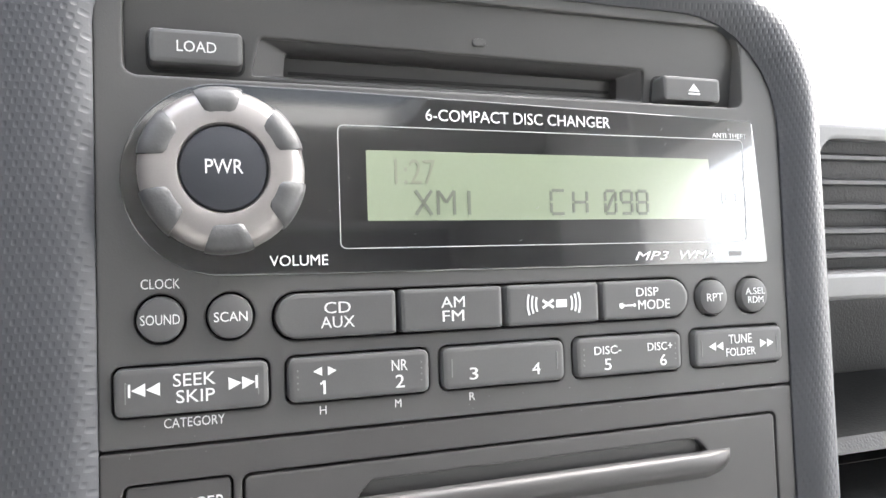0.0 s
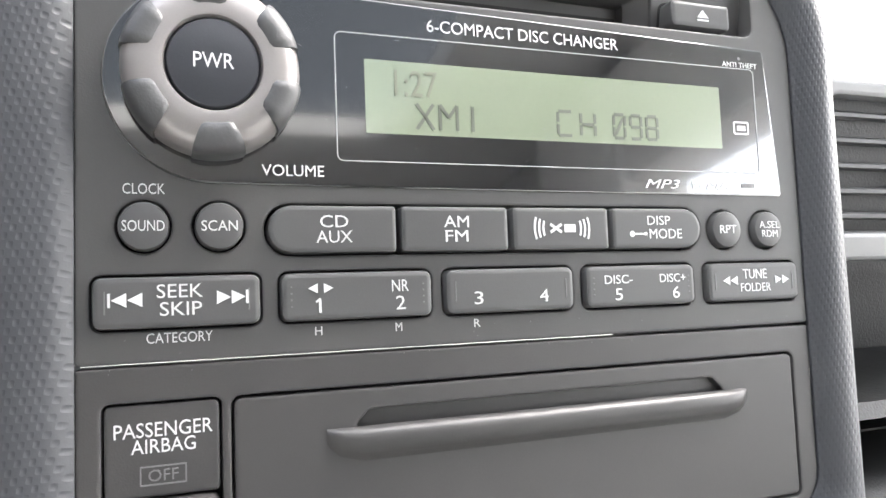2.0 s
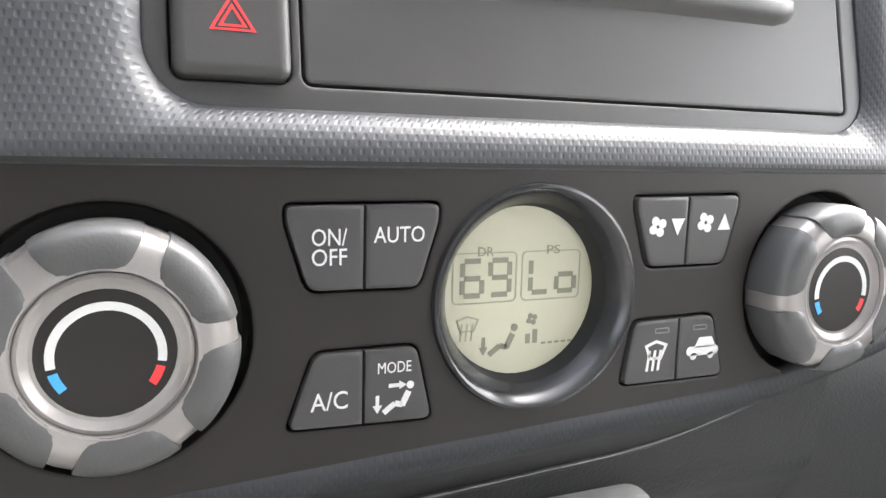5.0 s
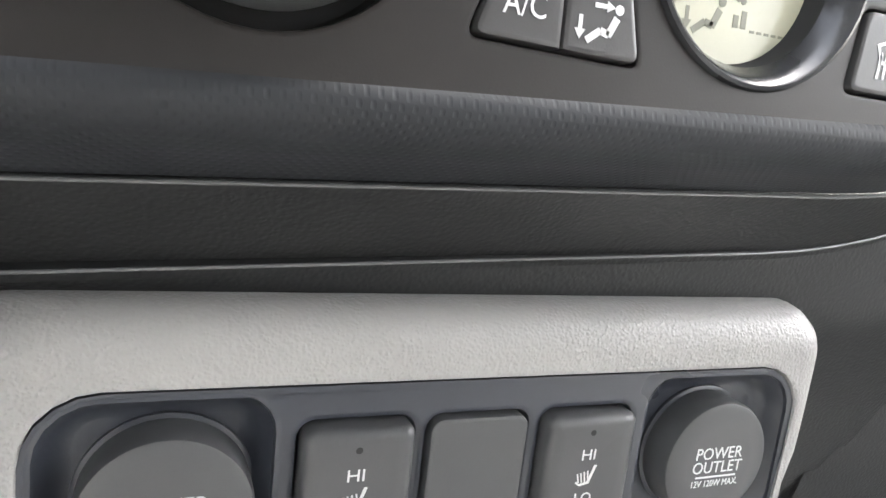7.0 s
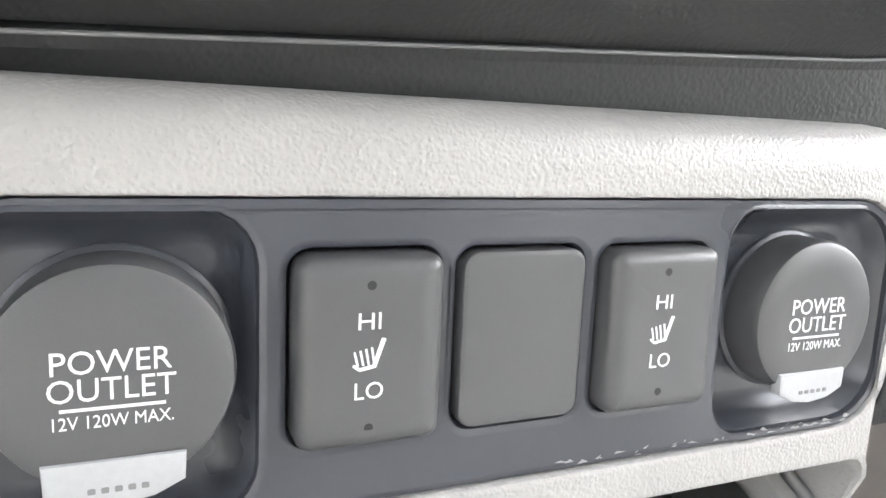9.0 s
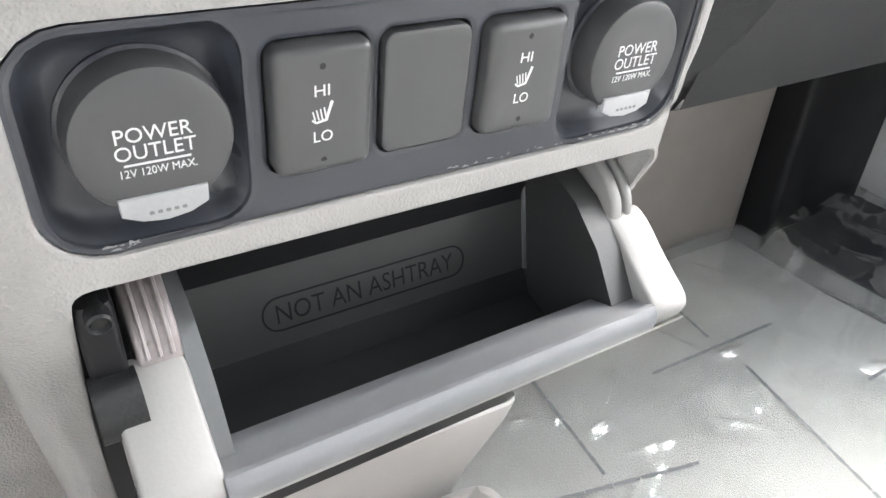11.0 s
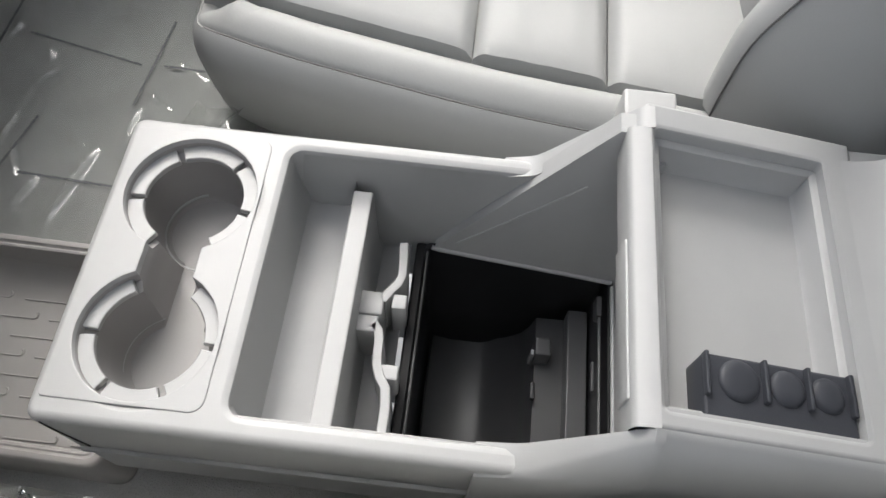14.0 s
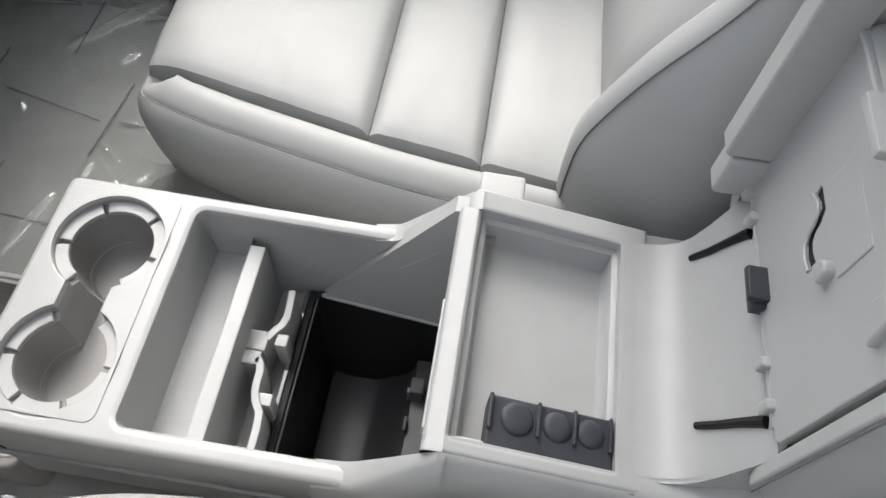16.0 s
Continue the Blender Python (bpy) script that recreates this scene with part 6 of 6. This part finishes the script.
def loose_film(x, y):
    """Film that lies slack on the mat and is pinched up into a few long folds beside the tray."""
    p = Vector((x, y, 6.0))
    h = 0.008 + 0.003 * noise.noise(p * 8) + 0.002 * noise.noise(p * 19) + 0.02 * ease((x + 0.15) / 0.05) * ease((0.16 - y) / 0.06)
    px, py = x * 1e3 + 3 * noise.noise(p * 45), y * 1e3 + 3 * noise.noise(p * 45 + Vector((9, 9, 9)))
    top = 0.0
    for (ax, ay), (bx, by), up, w in LOOSE:
        dx, dy = bx - ax, by - ay
        t = min(1, max(0, ((px - ax) * dx + (py - ay) * dy) / (dx * dx + dy * dy)))
        q = math.hypot(px - ax - t * dx, py - ay - t * dy)
        top = max(top, up * 1e-3 * (1 - 0.45 * abs(2 * t - 1) ** 2) / (1 + (q / (1.5 * w)) ** 2))
    return h + top


film = thing("floor_film", "clear smooth polythene film printed with dark bars", "protective film", (0.35, 0.0, 0.0))
part("sheet", film_sheet(0.1, -0.3, 0.62, 0.27, 160, 180, smooth_film), FILM, film)
flap = bmesh.new()
rows = []
for j in range(19):
    v = j / 18
    row = []
    for i in range(31):
        u = i / 30
        x = 0.112 + 0.2 * u - 0.02 * v
        crease = (1 - abs(noise.noise(Vector((u * 5, v * 3, 9))))) ** 3
        y = -0.062 - 0.062 * u - 0.07 * v + 0.005 * noise.noise(Vector((u * 6, v * 4, 2)))
        row.append(flap.verts.new((x, y, 0.016 + 0.012 * math.exp(-((v - 0.06) / 0.07) ** 2) + 0.06 * v ** 1.5 * (0.5 + 0.5 * ease(1.4 - 1.5 * abs(u - 0.35))) + 0.006 * crease)))
    rows.append(row)
for a, b in zip(rows, rows[1:]):
    for i in range(30):
        flap.faces.new((a[i], a[i + 1], b[i + 1], b[i]))
part("flap", flap, FLAP, film, "loose milky edge drawn up against the console")
film2 = thing("floor_film", "clear crumpled polythene film beside the tray", "protective film", (-0.2, 0.0, 0.0))
part("sheet", film_sheet(-0.5, -0.45, -0.1002, 0.165, 170, 240, loose_film), FILMC, film2)
matte = thing("floor_mat", "brown-grey carpet mat in the driver footwell", "floor mat", (-0.35, -0.05, -0.02))
part("pad", box(bmesh.new(), -700, -500, -34, -96, 300, -17, 4), MAT, matte)
for a in [(-140, 190, -150, 120), (-180, 60, -200, -40), (-130, -60, -170, -130)]:
    mark(flat(-0.017), [line(*a, 6)], 1.5, PRINTL, film2, "printed_bar")
MK = flat(0.0)
for a in [(421, 268, 402, 145), (471, 130, 322, 135), (401, 103, 369, -40), (440, -60, 310, -48), (283, 50, 160, 79), (229, 182, 215, 76), (209, 45, 203, -72), (371, -66, 368, -150), (480, 40, 588, 40), (281, -115, 215, -113), (560, 160, 575, 70), (560, -30, 590, -120)]:
    n = max(6, round(math.hypot(a[2] - a[0], a[3] - a[1]) / 5.5))
    bars = []
    for k in range(n):
        t0, t1 = k / n, (k + (0.97 if k % 4 else 0.8)) / n
        bars.append(line(a[0] + (a[2] - a[0]) * t0, a[1] + (a[3] - a[1]) * t0, a[0] + (a[2] - a[0]) * t1, a[1] + (a[3] - a[1]) * t1, 2.7 + 0.8 * (k % 3 == 1)))
    for q in bars:
        mark(MK, [q], 11.4, PRINTL, film, "printed_bar")
mark(MK, [soften([(452, -128), (480, -124), (478, -96), (455, -100)], 2)], 12.2, SILLM, film, "tape_patch", "small dark patch of tape")


def along(prof, y0, y1, n, wob=0.0, seed=0.0):
    """Drags an (x, z) profile along y, with a little waviness."""
    bm = bmesh.new()
    rows = []
    for i in range(n + 1):
        y = y0 + (y1 - y0) * i / n
        rows.append([Vector((x / 1e3, y / 1e3, (z + (wob * (1 - abs(noise.noise(Vector((x * 0.02, y * 0.017, seed))))) ** 5 if wob else 0)) / 1e3)) for x, z in prof])
    rings(bm, rows, close=False, cap_last=False)
    return bm


def sill_mesh():
    return along([(600, -14), (606, 6), (614, 12), (690, 16), (700, 22), (770, 24)], -600, 860, 4)


def sill_wrap():
    return along([(590 + 9 * k, 14 + 14 * min(1, k / 3)) for k in range(20)], -400, 230, 120, 16, 3.0)


DT = Matrix(((0, 0, -1, 0.757), (1, 0, 0, 0), (0, 1, 0, 0), (0, 0, 0, 1)))


def trim_mesh():
    """Lower door trim with a rounded front corner."""
    return stack(DT, soften([(-600, 32), (60, 32), (132, 62), (134, 200), (90, 300), (-600, 300)], 60, 10), [(0, 0), (0, 10), (1.5, 15), (5, 18), (12, 20)])


sill = thing("door_sill", "dark door sill wrapped in clear film", "sill", (0.68, 0.0, 0.0))
part("strip", sill_mesh(), SILLM, sill)
part("wrap", sill_wrap(), FILMW, sill, "clear creased film")
for r in range(3):
    for k in range(9):
        part("tread_rib", box(bmesh.new(), 690 + 14 * r, -260 + 34 * k + 9 * r, 18, 694 + 14 * r, -236 + 34 * k + 9 * r, 27, 1), DOORM, sill)
tagged(part("door_trim", trim_mesh(), DOORP), "taupe lower door trim", "trim", kind="structure")
for k, grow in enumerate((9, 24, 40)):
    ring = bmesh.new()
    tube(ring, [DT @ Vector((y / 1e3, z / 1e3, 0.004)) for y, z in inset(soften([(-600, 32), (60, 32), (132, 62), (134, 200), (90, 300), (-600, 300)], 60, 10), -grow) if y > -20 and z > 20], 0.006 - 0.001 * k, 8)
    tagged(part("door_seal", ring, BLACK), "black rubber seal round the door trim", "seal", kind="structure")
rear = thing("floor_mat", "brown-grey carpet mat behind the seats", "floor mat", (0, -1.3, -0.02))
part("pad", box(bmesh.new(), -740, -1900, -34, 740, -720, -6, 4), MAT, rear)
